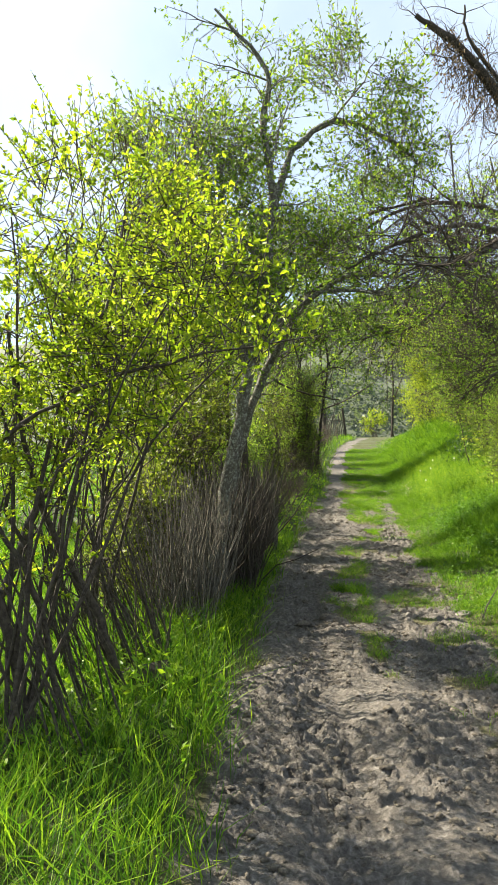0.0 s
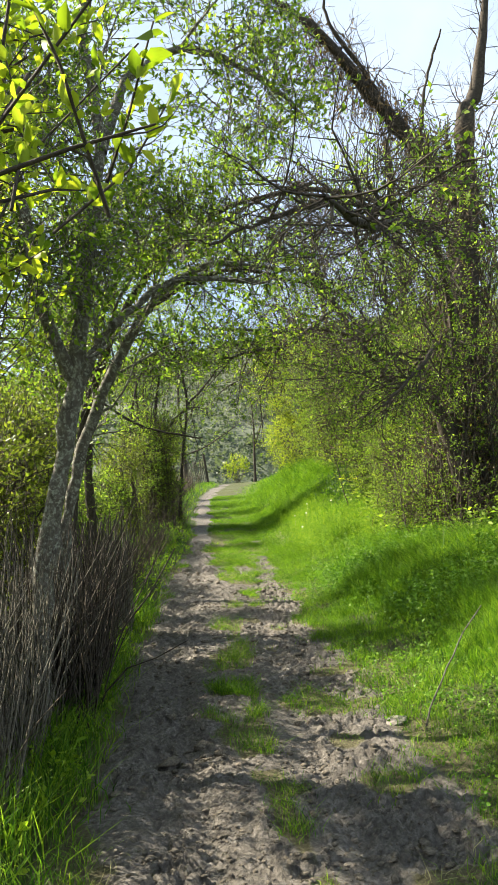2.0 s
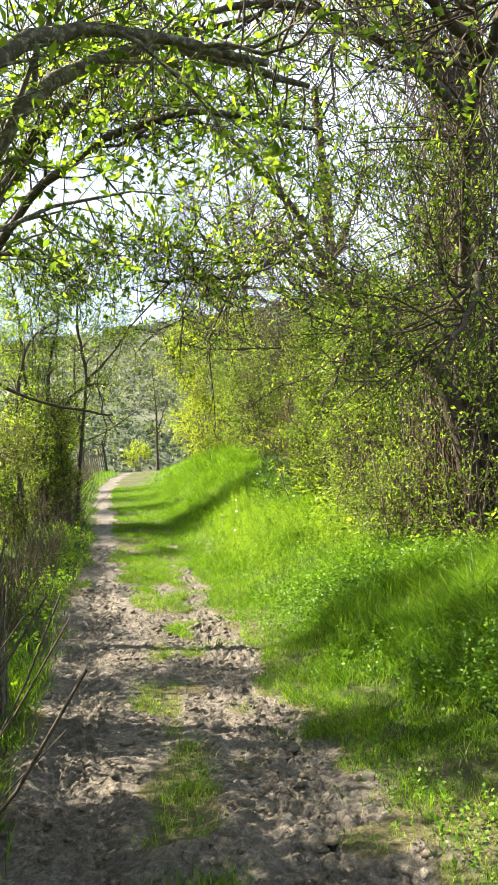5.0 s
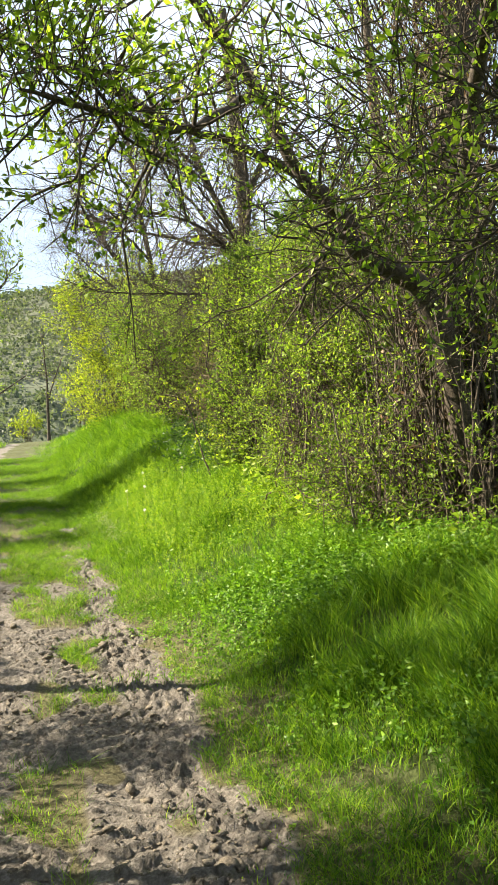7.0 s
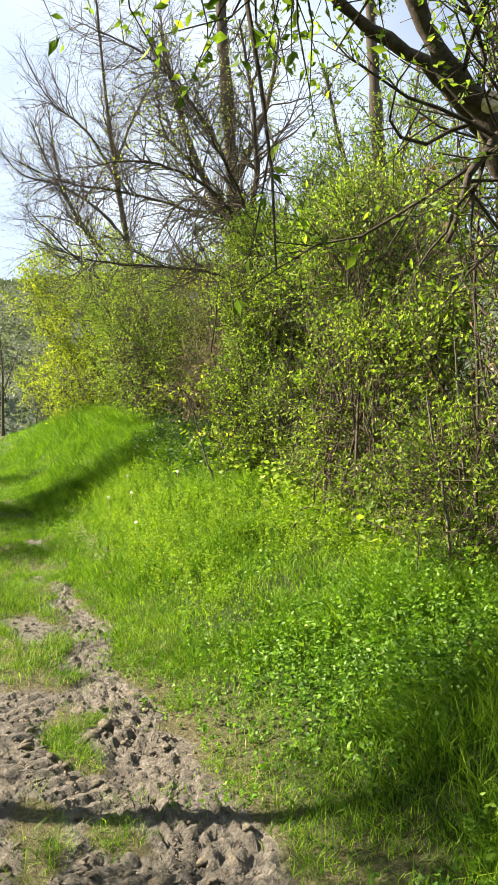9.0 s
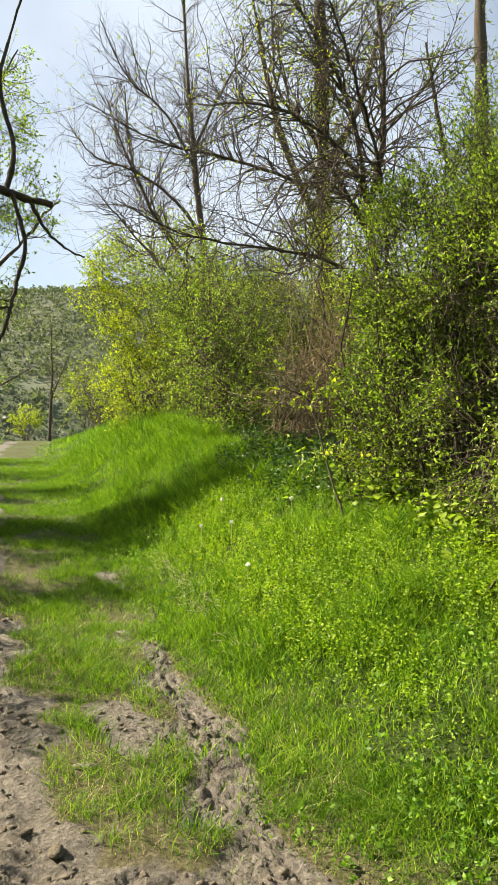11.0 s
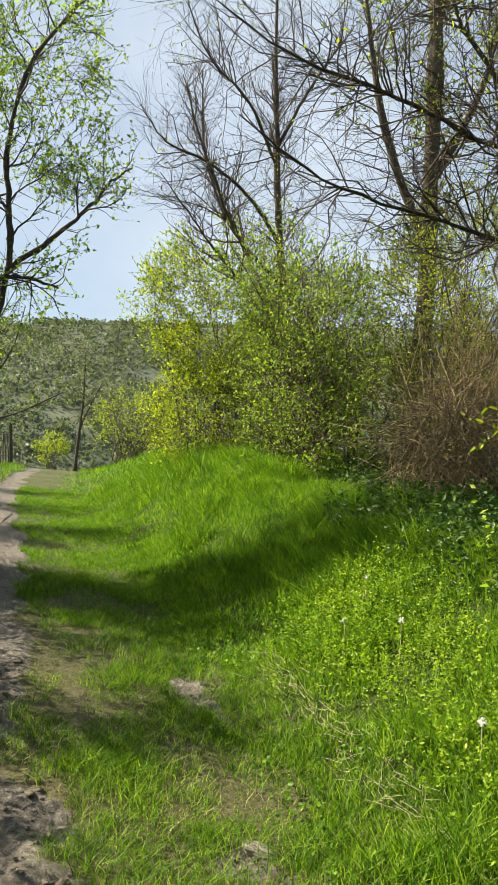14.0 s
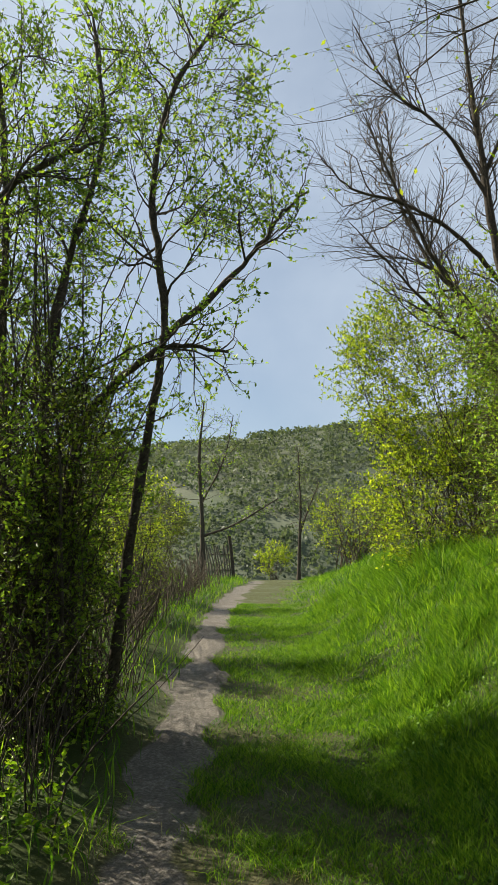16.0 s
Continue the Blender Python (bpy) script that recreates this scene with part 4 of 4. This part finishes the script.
plant("dead_branch", "bare dark broken branch hanging over the track", "branch", (0.2, 13.3, 2.7),
      limbs=[([(-0.1, 13.45, 2.85), (0.35, 13.2, 2.5), (0.75, 13.08, 2.33), (1.0, 13.1, 2.28), (1.2, 13.14, 2.23), (1.31, 13.16, 2.22)], 0.018, 0.008),
             ([(1.2, 13.13, 2.23), (1.235, 13.12, 2.1), (1.215, 13.12, 2.0), (1.2, 13.12, 1.93), (1.18, 13.12, 1.86), (1.15, 13.12, 1.8)], 0.0058, 0.0036),
             ([(1.205, 13.12, 1.935), (1.17, 13.12, 1.925), (1.14, 13.12, 1.93), (1.085, 13.12, 1.925)], 0.0035, 0.002),
             ([(1.13, 13.12, 1.93), (1.11, 13.12, 1.94), (1.095, 13.12, 1.953)], 0.003, 0.002),
             ([(1.2, 13.12, 1.92), (1.193, 13.13, 1.9), (1.197, 13.14, 1.87)], 0.003, 0.0018),
             ([(1.165, 13.12, 1.83), (1.172, 13.12, 1.815), (1.176, 13.12, 1.8)], 0.003, 0.0018),
             ([(1.19, 13.14, 2.24), (1.21, 13.16, 2.36), (1.18, 13.2, 2.55), (1.24, 13.25, 2.8)], 0.008, 0.003),
             ([(1.25, 13.15, 2.22), (1.3, 13.15, 2.14), (1.36, 13.16, 2.1), (1.4, 13.16, 2.09)], 0.005, 0.002),
             ([(0.9, 13.09, 2.3), (0.96, 13.08, 2.18), (1.0, 13.08, 2.1)], 0.005, 0.002)],
      bark=BARK_DARK, seed=57, jitter=0.0012)
# The crown blobs are added to shade the right bank, hardly seen themselves.
plant("hedge_tree", "thin dark hedge tree beside the track, leafy crown added to shade the bank", "tree", foot(-0.3, 13.6),
      limbs=[([(-0.3, 13.6, 0), (-0.3, 13.6, 2.2), (-0.1, 13.6, 3.8), (0.4, 13.7, 4.9), (0.9, 13.9, 5.6)], 0.07, 0.02), ([(-0.2, 13.6, 3.2), (0.3, 14.5, 4.2), (0.7, 15.5, 4.6)], 0.04, 0.01)],
      blobs=[(-0.5, 13.0, 3.3, 0.8, 0.8, 0.6), (-0.6, 13.9, 4.0, 0.8, 0.8, 0.6)], twigs=520, gap=0.8, bark=BARK_DARK, side_twigs=40, side=(0.5, 1.3), fine=220, each=9, leaf=0.05, material=LEAF_MID, seed=58)

# ---- the crest ----
plant("sapling", "thin bare sapling at the crest of the track", "tree", foot(9.2, 55.0), limbs=[([(9.2, 55, 1.6), (9.3, 55, 4.0), (9.35, 55, 5.4), (9.28, 55, 8.2)], 0.1, 0.02), ([(9.3, 55, 4.0), (9.8, 55, 5.4), (10.4, 55, 6.8)], 0.05, 0.015)],
      bark=BARK_DARK, side_twigs=40, side=(0.8, 2.0), fine=200, each=1, leaf=0.09, material=LEAF_MID, seed=90, up=0.05)
plant("crest_shrub", "pale yellow-green shrub beyond the crest", "shrub", foot(11.8, 53.0), blobs=[(11.8, 53, 4.4, 2.4, 1.5, 1.9), (14.2, 53, 4.2, 2.0, 1.5, 1.8)], stems=50, twigs=1100, twig=(0.5, 1.1), each=8, leaf=0.1, material=LEAF_YOUNG,
      bark=BARK_BROWN, seed=91, spread_r=1.0, gap=0.5, stem_r=0.03)
plant("crest_shrub", "low yellow-green shrub at the crest", "shrub", foot(8.4, 57.0), blobs=[(8.2, 57, 2.9, 1.0, 0.8, 0.9)], stems=20, twigs=260, each=8, leaf=0.1, material=LEAF_YOUNG, bark=BARK_BROWN, seed=92, gap=0.4)
plant("fence_tree", "slender tree with sparse leaves behind the fence", "tree", foot(4.1, 50.0), limbs=[([(4.1, 50, 1.4), (4.05, 50, 4.5), (3.9, 50, 7.0), (4.1, 50, 9.6)], 0.12, 0.03), ([(4.1, 50, 3.6), (5.6, 50, 4.2), (7.4, 50, 5.3)], 0.06, 0.02),
      ([(4.0, 50, 5.0), (5.0, 50, 7.0), (5.4, 50, 9.0)], 0.05, 0.015)], bark=BARK_DARK, side_twigs=60, side=(0.8, 2.2), fine=400, each=3, leaf=0.09, material=LEAF_MID, seed=93)


def paling_fence():
    rng = np.random.default_rng(94)
    top = new("paling_fence")
    top.location = foot(5.0, 52.0)
    o = np.array(top.location)
    tagged(top, "leaning grey wooden paling fence beside the track", "fence")
    for k in range(13):
        x = 4.1 + 0.12 * k
        line = curve_through([(x, 52, o[2] - 0.1), (x - 0.1, 52, o[2] + 0.8), (x - 0.24 + 0.06 * rng.normal(), 52, o[2] + 1.5 + 0.25 * rng.random())], 6)
        part("paling", tubes("paling", [((line - o)[None], np.full((1, 6), 0.035), 5)], STALK), top)
    post_line = curve_through([(5.65, 51.9, o[2] - 0.1), (5.55, 51.9, o[2] + 1.0), (5.42, 51.9, o[2] + 2.05)], 6)
    part("post", tubes("post", [((post_line - o)[None], np.full((1, 6), 0.08), 8)], BARK_DARK), top)
    for z in (0.5, 1.2):
        rail = curve_through([(4.0, 52.04, o[2] + z), (4.8, 52.04, o[2] + z), (5.6, 52.0, o[2] + z)], 6)
        part("rail", tubes("rail", [((rail - o)[None], np.full((1, 6), 0.03), 5)], STALK), top)


paling_fence()


def far_woods(name, label, n, x0, x1, y0, y1, size, material, seed, cards=10):
    """Tree crowns on the far slope, each a loose tuft of leaf clumps."""
    rng = np.random.default_rng(seed)
    x, y = rng.uniform(x0, x1, n), rng.uniform(y0, y1, n)
    keep = flat_noise(x, y, 28.0, seed) > 0.3
    x, y = x[keep], y[keep]
    s = size * rng.uniform(0.5, 1.4, len(x))
    c = np.stack([x, y, height(x, y) + s * 0.6], -1)
    d = unit(rng.normal(size=(len(x), cards, 3)))
    d[..., 2] = np.abs(d[..., 2]) * 1.2 - 0.2
    p = (c[:, None] + d * s[:, None, None] * rng.uniform(0.3, 0.8, (len(x), cards, 1))).reshape(-1, 3)
    way = (d + 0.7 * rng.normal(size=d.shape)).reshape(-1, 3)
    return tagged(new(name, leaf_mesh(name, p, way, np.repeat(s, cards) * rng.uniform(0.3, 0.7, len(p)), 0.9, material, False, rng)), label, "woods", kind="stuff")


far_woods("hillside_woods", "grey-green spring woods on the far hillside, haze tinted into the leaves", 15000, -80, 240, 225, 520, 2.4, HAZED_WOODS, 95, 6)
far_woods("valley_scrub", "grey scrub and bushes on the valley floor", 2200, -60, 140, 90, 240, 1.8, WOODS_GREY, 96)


# ---- grass and herbs ----
def grass(name, label, x, y, tall, wide, material, seed, lean=0.35):
    rng = np.random.default_rng(seed)
    n = len(x)
    base = np.stack([x, y, on_ground(x, y) - 0.01], -1)
    ang = rng.random(n) * 2 * np.pi
    side = np.stack([np.cos(ang), np.sin(ang), np.zeros(n)], -1)
    bend = np.stack([rng.normal(size=n), rng.normal(size=n), np.zeros(n)], -1) * lean
    h, w = tall[:, None], wide[:, None]
    mid = base + (bend * 0.35 + [0, 0, 1]) * h * 0.45
    tip = base + (bend * 1.1 + [0, 0, 1]) * h
    pts = np.stack([base, mid + side * w, tip, mid - side * w], 1).reshape(-1, 3)
    i = np.arange(n)[:, None] * 4
    return tagged(new(name, mesh_of(name, pts, [i + [0, 1, 3], i + [1, 2, 3]], material)), label, "grass", kind="stuff")


def scatter(n, x0, x1, y0, y1, keep, seed, clump=0.0):
    rng = np.random.default_rng(seed)
    x, y = rng.uniform(x0, x1, n), rng.uniform(y0, y1, n)
    k = rng.random(n) < keep(x, y)
    x, y = x[k], y[k]
    if clump:
        m = max(1, len(x) // 12)
        pick = rng.integers(0, m, len(x))
        x, y = x[pick] + rng.normal(size=len(x)) * clump, y[pick] + rng.normal(size=len(x)) * clump
    return x, y, rng


def bank_keep(x, y):
    inner = smooth(-0.2, 0.5, x - track_right(y))
    thin = 0.12 + 0.75 * smooth(0.4, 0.65, flat_noise(x, y, 0.55, 14))
    edge = np.maximum.reduce([smooth(0.3, 1.1, x - track_right(y)), smooth(9.5, 12, y), smooth(0.45, 0.62, flat_noise(x, y, 0.28, 47))])
    return (0.25 + 0.75 * edge) * smooth(-0.5, 0.0, x - track_right(y)) * (1 - 0.9 * mudness(x, y)) * (inner * (0.3 + 0.7 * smooth(0.32, 0.6, flat_noise(x, y, 0.45, 15))) + (1 - inner) * thin)


for tag, (n, x0, x1, y0, y1, w) in enumerate([(170000, 1.0, 4.0, 2.8, 9, 0.0023), (300000, 1.6, 5.6, 9, 18.5, 0.003), (170000, 2.2, 6.0, 18.5, 23, 0.0033), (170000, 2.8, 8.0, 23, 32, 0.0052), (70000, 3.0, 18.0, 32, 60, 0.011)]):
    x, y, rng = scatter(n, x0, x1, y0, y1, bank_keep, 60 + tag, 0.05 if tag < 2 else 0)
    t = (0.04 + 0.12 * smooth(0.0, 1.6, x - track_right(y))) * (0.25 + 1.4 * flat_noise(x, y, 0.6, 12)) * (0.35 + 1.4 * flat_noise(x, y, 0.17, 45)) * rng.uniform(0.5, 1.4, len(x))
    grass("bank_grass", "bright green spring grass on the bank beside the track", x, y, t, w * rng.uniform(0.6, 1.3, len(x)), GRASS, 70 + tag, 0.5)
def worn_keep(x, y):
    inside = smooth(-0.15, 0.1, x - track_left(y)) * smooth(0.8, 0.2, x - track_right(y))
    sparse = 0.35 + 0.65 * np.maximum(smooth(12, 14.5, y), smooth(0.5, 0.68, flat_noise(x, y, 0.22, 46)))
    return inside * sparse * smooth(0.55, 0.15, mudness(x, y)) * (0.15 + 0.85 * smooth(0.3, 0.6, flat_noise(x, y, 0.35, 14)))


for tag, (n, y0, y1, w) in enumerate([(330000, 2.4, 14, 0.0015), (300000, 13, 22, 0.0019), (160000, 22, 36, 0.0034)]):
    x, y, rng = scatter(n, -0.3 if tag == 0 else 0.7, 3.2 if tag == 0 else 5.5, y0, y1, worn_keep, 63 + 20 * tag, 0.035 if tag < 2 else 0)
    t = rng.uniform(0.025, 0.085, len(x)) * (0.5 + 1.1 * flat_noise(x, y, 0.35, 26))
    grass("track_grass", "short trodden grass between the muddy ruts", x, y, t, w * rng.uniform(0.7, 1.4, len(x)), GRASS, 73 + 20 * tag, 0.75)
x, y, rng = scatter(90000, -0.2, 4.0, 2.4, 22, lambda x, y: worn_keep(x, y) * smooth(0.4, 0.6, flat_noise(x, y, 0.5, 44)), 64, 0.05)
grass("dry_grass", "short yellowed grass on the edge of the mud", x, y, rng.uniform(0.02, 0.08, len(x)), rng.uniform(0.001, 0.002, len(x)), GRASS_DRY, 74, 0.9)
x, y, rng = scatter(1100, 0.6, 2.8, 2.8, 15, lambda x, y: worn_keep(x, y) * smooth(-0.4, 0.2, x - trail_right(y)), 65)
pick = rng.integers(0, len(x), 30 * len(x))
x, y = x[pick] + 0.03 * rng.normal(size=len(pick)), y[pick] + 0.03 * rng.normal(size=len(pick))
grass("mud_tuft", "fresh grass tufts left standing in the mud", x, y, rng.uniform(0.03, 0.11, len(x)), rng.uniform(0.001, 0.002, len(x)), GRASS, 75, 0.6)
x, y, rng = scatter(70000, -3.0, 1.2, 1.8, 12, lambda x, y: smooth(-0.05, 0.2, track_left(y) - x), 66, 0.05)
grass("verge_grass", "long green grass on the shaded verge", x, y, rng.uniform(0.05, 0.3, len(x)) * (0.5 + flat_noise(x, y, 0.5, 33)), rng.uniform(0.002, 0.0045, len(x)), GRASS, 76, 0.5)
x, y, rng = scatter(30000, -2.5, 6, 12, 55, lambda x, y: smooth(-0.05, 0.2, track_left(y) - x), 67)
grass("verge_grass", "long green grass on the verge", x, y, rng.uniform(0.1, 0.3, len(x)), rng.uniform(0.004, 0.009, len(x)), GRASS, 77, 0.5)
x, y, rng = scatter(30000, -26, -2.5, 2, 40, lambda x, y: 1.0 + 0 * x, 68)
grass("field_grass", "sunlit meadow grass behind the hedge", x, y, rng.uniform(0.15, 0.4, len(x)), rng.uniform(0.01, 0.03, len(x)), GRASS, 78, 0.5)


def herbs(name, label, n, area, keep, tall, leaf, each, material, seed, wide=0.55):
    """Upright leafy weeds: leaves up thin stems."""
    x, y, rng = scatter(n, *area, keep, seed)
    base = np.stack([x, y, on_ground(x, y)], -1)
    stems = grow(base, np.array([0, 0, 1.0]) + 0.2 * rng.normal(size=base.shape), rng.uniform(*tall, len(x)) * (0.6 + 0.8 * flat_noise(x, y, 0.7, 20)), 4, 0, 0.12, rng)
    pos, way = leaves_on(stems, each, rng, 0.15)
    way = way * [1.4, 1.4, 0.5]
    return tagged(new(name, leaf_mesh(name, pos, way, leaf * rng.uniform(0.5, 1.3, len(pos)), wide, material, False, rng)), label, "weeds", kind="stuff")


herbs("bank_weeds", "fresh yellow-green weeds standing thick on the sunny bank", 9000, (2.9, 5.6, 13.2, 18.6), lambda x, y: (1 - smooth(16.4, 17.4, y) * smooth(1.1, 1.7, x - track_right(y))) * smooth(0.35, 1.0, x - track_right(y)) * smooth(0.25, 0.5, flat_noise(x, y, 0.9, 21)), (0.12, 0.42), 0.021, 15, LEAF_HERB, 101)
herbs("bank_weeds", "green leafy weeds among the bank grass", 12000, (2.2, 5.4, 7.0, 14.0), lambda x, y: smooth(0.3, 1.1, x - track_right(y)) * smooth(0.3, 0.55, flat_noise(x, y, 0.8, 22)), (0.12, 0.35), 0.032, 11, LEAF_WEED, 109)
herbs("low_weeds", "small clover-like weeds among the bank grass", 15000, (1.6, 5.0, 4.0, 22.0), lambda x, y: smooth(-0.2, 0.4, x - track_right(y)) * smooth(0.4, 0.65, flat_noise(x, y, 0.6, 35)), (0.05, 0.16), 0.022, 7, LEAF_WEED, 108, 0.8)
herbs("nettles", "dark green nettles in the shade of the shrubs", 7000, (3.8, 9.0, 16.8, 24.5), lambda x, y: smooth(-0.3, 0.3, x - track_right(y) - 1.6 - 0.36 * np.maximum(y - 19, 0) + 1.0 * (flat_noise(x, y, 0.8, 30) - 0.5)) * smooth(16.8, 17.8, y), (0.2, 0.5), 0.055, 13, LEAF_DARK, 102, 0.5)
herbs("nettles", "dark green leafy weeds at the foot of the shrubs", 1500, (3.6, 7.5, 8.5, 18.0), lambda x, y: smooth(1.5, 2.2, x - track_right(y)), (0.25, 0.55), 0.075, 12, LEAF_MID, 103, 0.5)
herbs("verge_weeds", "small broad-leaved weeds in the shaded verge", 2600, (-1.4, 1.6, 3.2, 24.0), lambda x, y: smooth(0.0, 0.2, track_left(y) - x) * smooth(1.2, 0.6, track_left(y) - x), (0.08, 0.25), 0.045, 9, LEAF_HERB, 104)


def straws(name, label, n, a, b, width, length, material, seed):
    """Flattened dry straws strewn along a line."""
    rng = np.random.default_rng(seed)
    t = rng.random(n)
    p = np.array(a) * (1 - t[:, None]) + np.array(b) * t[:, None] + rng.normal(size=(n, 2)) * width
    base = np.stack([p[:, 0], p[:, 1], on_ground(p[:, 0], p[:, 1]) + rng.uniform(0.03, 0.1, n)], -1)
    along = unit(np.array([b[0] - a[0], b[1] - a[1], 0.0]))
    paths = grow(base, along + rng.normal(size=(n, 3)) * [0.5, 0.4, 0.15], rng.uniform(*length, n), 4, 0, 0.12, rng)
    return tagged(new(name, tubes(name, [(paths, np.full((n, 4), 0.0009), 3)], material)), label, "straw", kind="stuff")


straws("dry_straw", "pale flattened dry straw lying on the grass bank", 260, (2.95, 15.4), (3.35, 18.4), 0.06, (0.05, 0.16), STRAW, 105)


def clods(name, label, n, seed, size):
    """Crumbled lumps of mud."""
    rng = np.random.default_rng(seed)
    x, y, rng = scatter(n, -0.4, 2.9, 2.2, 19, lambda x, y: smooth(0.35, 0.8, mudness(x, y)) * (0.25 + smooth(0.4, 0.7, flat_noise(x, y, 0.6, 23))), seed)
    phi = (1 + 5**0.5) / 2
    ico = unit(np.array([(-1, phi, 0), (1, phi, 0), (-1, -phi, 0), (1, -phi, 0), (0, -1, phi), (0, 1, phi), (0, -1, -phi), (0, 1, -phi), (phi, 0, -1), (phi, 0, 1), (-phi, 0, -1), (-phi, 0, 1)]))
    tri = np.array([(0, 11, 5), (0, 5, 1), (0, 1, 7), (0, 7, 10), (0, 10, 11), (1, 5, 9), (5, 11, 4), (11, 10, 2), (10, 7, 6), (7, 1, 8), (3, 9, 4), (3, 4, 2), (3, 2, 6), (3, 6, 8), (3, 8, 9), (4, 9, 5), (2, 4, 11), (6, 2, 10), (8, 6, 7), (9, 8, 1)])
    s = size * rng.lognormal(0, 0.4, len(x))
    shape = ico[None] * rng.uniform(0.55, 1.25, (len(x), 12, 1)) * rng.uniform(0.5, 1.7, (len(x), 1, 3)) * [1, 1, 0.5]
    v = np.stack([x, y, on_ground(x, y) + s * 0.15], -1)[:, None] + shape * s[:, None, None]
    f = (np.arange(len(x))[:, None, None] * 12 + tri).reshape(-1, 3)
    return tagged(new(name, mesh_of(name, v.reshape(-1, 3), [f], MUD)), label, "mud", kind="stuff")


clods("mud_clods", "crumbled clods of drying mud on the track", 34000, 107, 0.0072)
clods("mud_lumps", "larger broken lumps of mud thrown up beside the ruts", 5000, 117, 0.017)


def log_stub():
    bm = bmesh.new()
    bmesh.ops.create_cone(bm, segments=16, radius1=0.085, radius2=0.075, depth=0.3, cap_ends=True)
    for v in bm.verts:
        v.co += Vector((random.uniform(-1, 1), random.uniform(-1, 1), random.uniform(-1, 1))) * 0.008
    me = bpy.data.meshes.new("stump")
    bm.to_mesh(me)
    bm.free()
    me.materials.append(BARK_DARK)
    ob = tagged(new("stump", me), "short dark cut stump among the verge grass", "stump")
    ob.matrix_world = Matrix.Translation((-0.72, 4.6, foot(-0.72, 4.6)[2] + 0.09)) @ Euler((radians(10), radians(80), radians(15))).to_matrix().to_4x4()


log_stub()


def stone(label, x, y, size, seed):
    """A flat weathered stone half sunk in the ground."""
    rng = np.random.default_rng(seed)
    bm = bmesh.new()
    bmesh.ops.create_icosphere(bm, subdivisions=2, radius=1.0)
    for v in bm.verts:
        k = 1 + 0.25 * rng.normal()
        v.co = Vector((v.co.x * size * 1.4, v.co.y * size, v.co.z * size * 0.4)) * max(0.6, k * 0.5 + 0.5)
    me = bpy.data.meshes.new("stone")
    bm.to_mesh(me)
    bm.free()
    me.materials.append(PALE_STONE)
    ob = tagged(new("stone", me), label, "stone")
    ob.matrix_world = pose(x, y, foot(x, y)[2] + 0.04 + size * 0.15, 4, -5, 40 * seed)
    return ob


PALE_STONE = bark_material("pale_stone", (0.17, 0.15, 0.12), (0.34, 0.31, 0.26), 45)
stone("pale flat stone half sunk in the muddy verge", 1.7, 6.8, 0.06, 1)
stone("small pale stone in the trodden grass", 2.47, 16.5, 0.05, 3)
stone("small pale stone on the trail edge", 1.75, 14.6, 0.04, 4)


def stick(label, pts, r0, r1, seed):
    rng = np.random.default_rng(seed)
    line = curve_through(pts, 12)
    line[1:-1] += rng.normal(size=(10, 3)) * 0.008
    o = np.array(pts[0])
    ob = new("stick", tubes("stick", [((line - o)[None], np.linspace(r0, r1, 12)[None], 6)], STALK))
    ob.location = o
    return tagged(ob, label, "stick")


stick("thin dry stick leaning out of the verge grass", [(1.78, 6.6, foot(1.78, 6.6)[2]), (2.05, 6.75, 0.35), (2.4, 7.0, 0.62)], 0.007, 0.003, 1)
stick("thin upright dry stem before the shrubs", [(4.05, 12.57, foot(4.05, 12.57)[2]), (3.97, 12.55, 1.0), (3.9, 12.6, 1.7)], 0.014, 0.006, 2)
stick("thin upright dry stem before the shrubs", [(4.5, 12.9, foot(4.5, 12.9)[2]), (4.45, 12.9, 1.2), (4.5, 13.0, 2.1)], 0.012, 0.005, 3)


def dandelion(x, y, tall, seed):
    """A white seed head on a thin stalk."""
    rng = np.random.default_rng(seed)
    top = new("dandelion")
    top.location = foot(x, y)
    tagged(top, "white dandelion seed head standing in the weeds", "dandelion", "dandelions")
    line = curve_through([(0, 0, 0), (0.01, 0, tall * 0.5), (0.015, 0.01, tall)], 6)
    part("stalk", tubes("stalk", [(line[None], np.full((1, 6), 0.002), 4)], STRAW), top)
    d = unit(rng.normal(size=(60, 3)))
    seeds = tubes("seed_head", [(np.stack([line[-1] + 0 * d, line[-1] + d * 0.02], 1), np.full((60, 2), 0.0012), 3)], SEED)
    part("seed_head", seeds, top)
    return top


SEED = bark_material("white_seed_fluff", (0.7, 0.7, 0.66), (0.85, 0.85, 0.8), 30)
for n, (x, y, h) in enumerate([(3.59, 17.84, 0.32), (3.75, 17.5, 0.3), (3.95, 18.2, 0.34), (4.2, 17.2, 0.3), (3.4, 16.4, 0.28)]):
    dandelion(x, y, h, n)
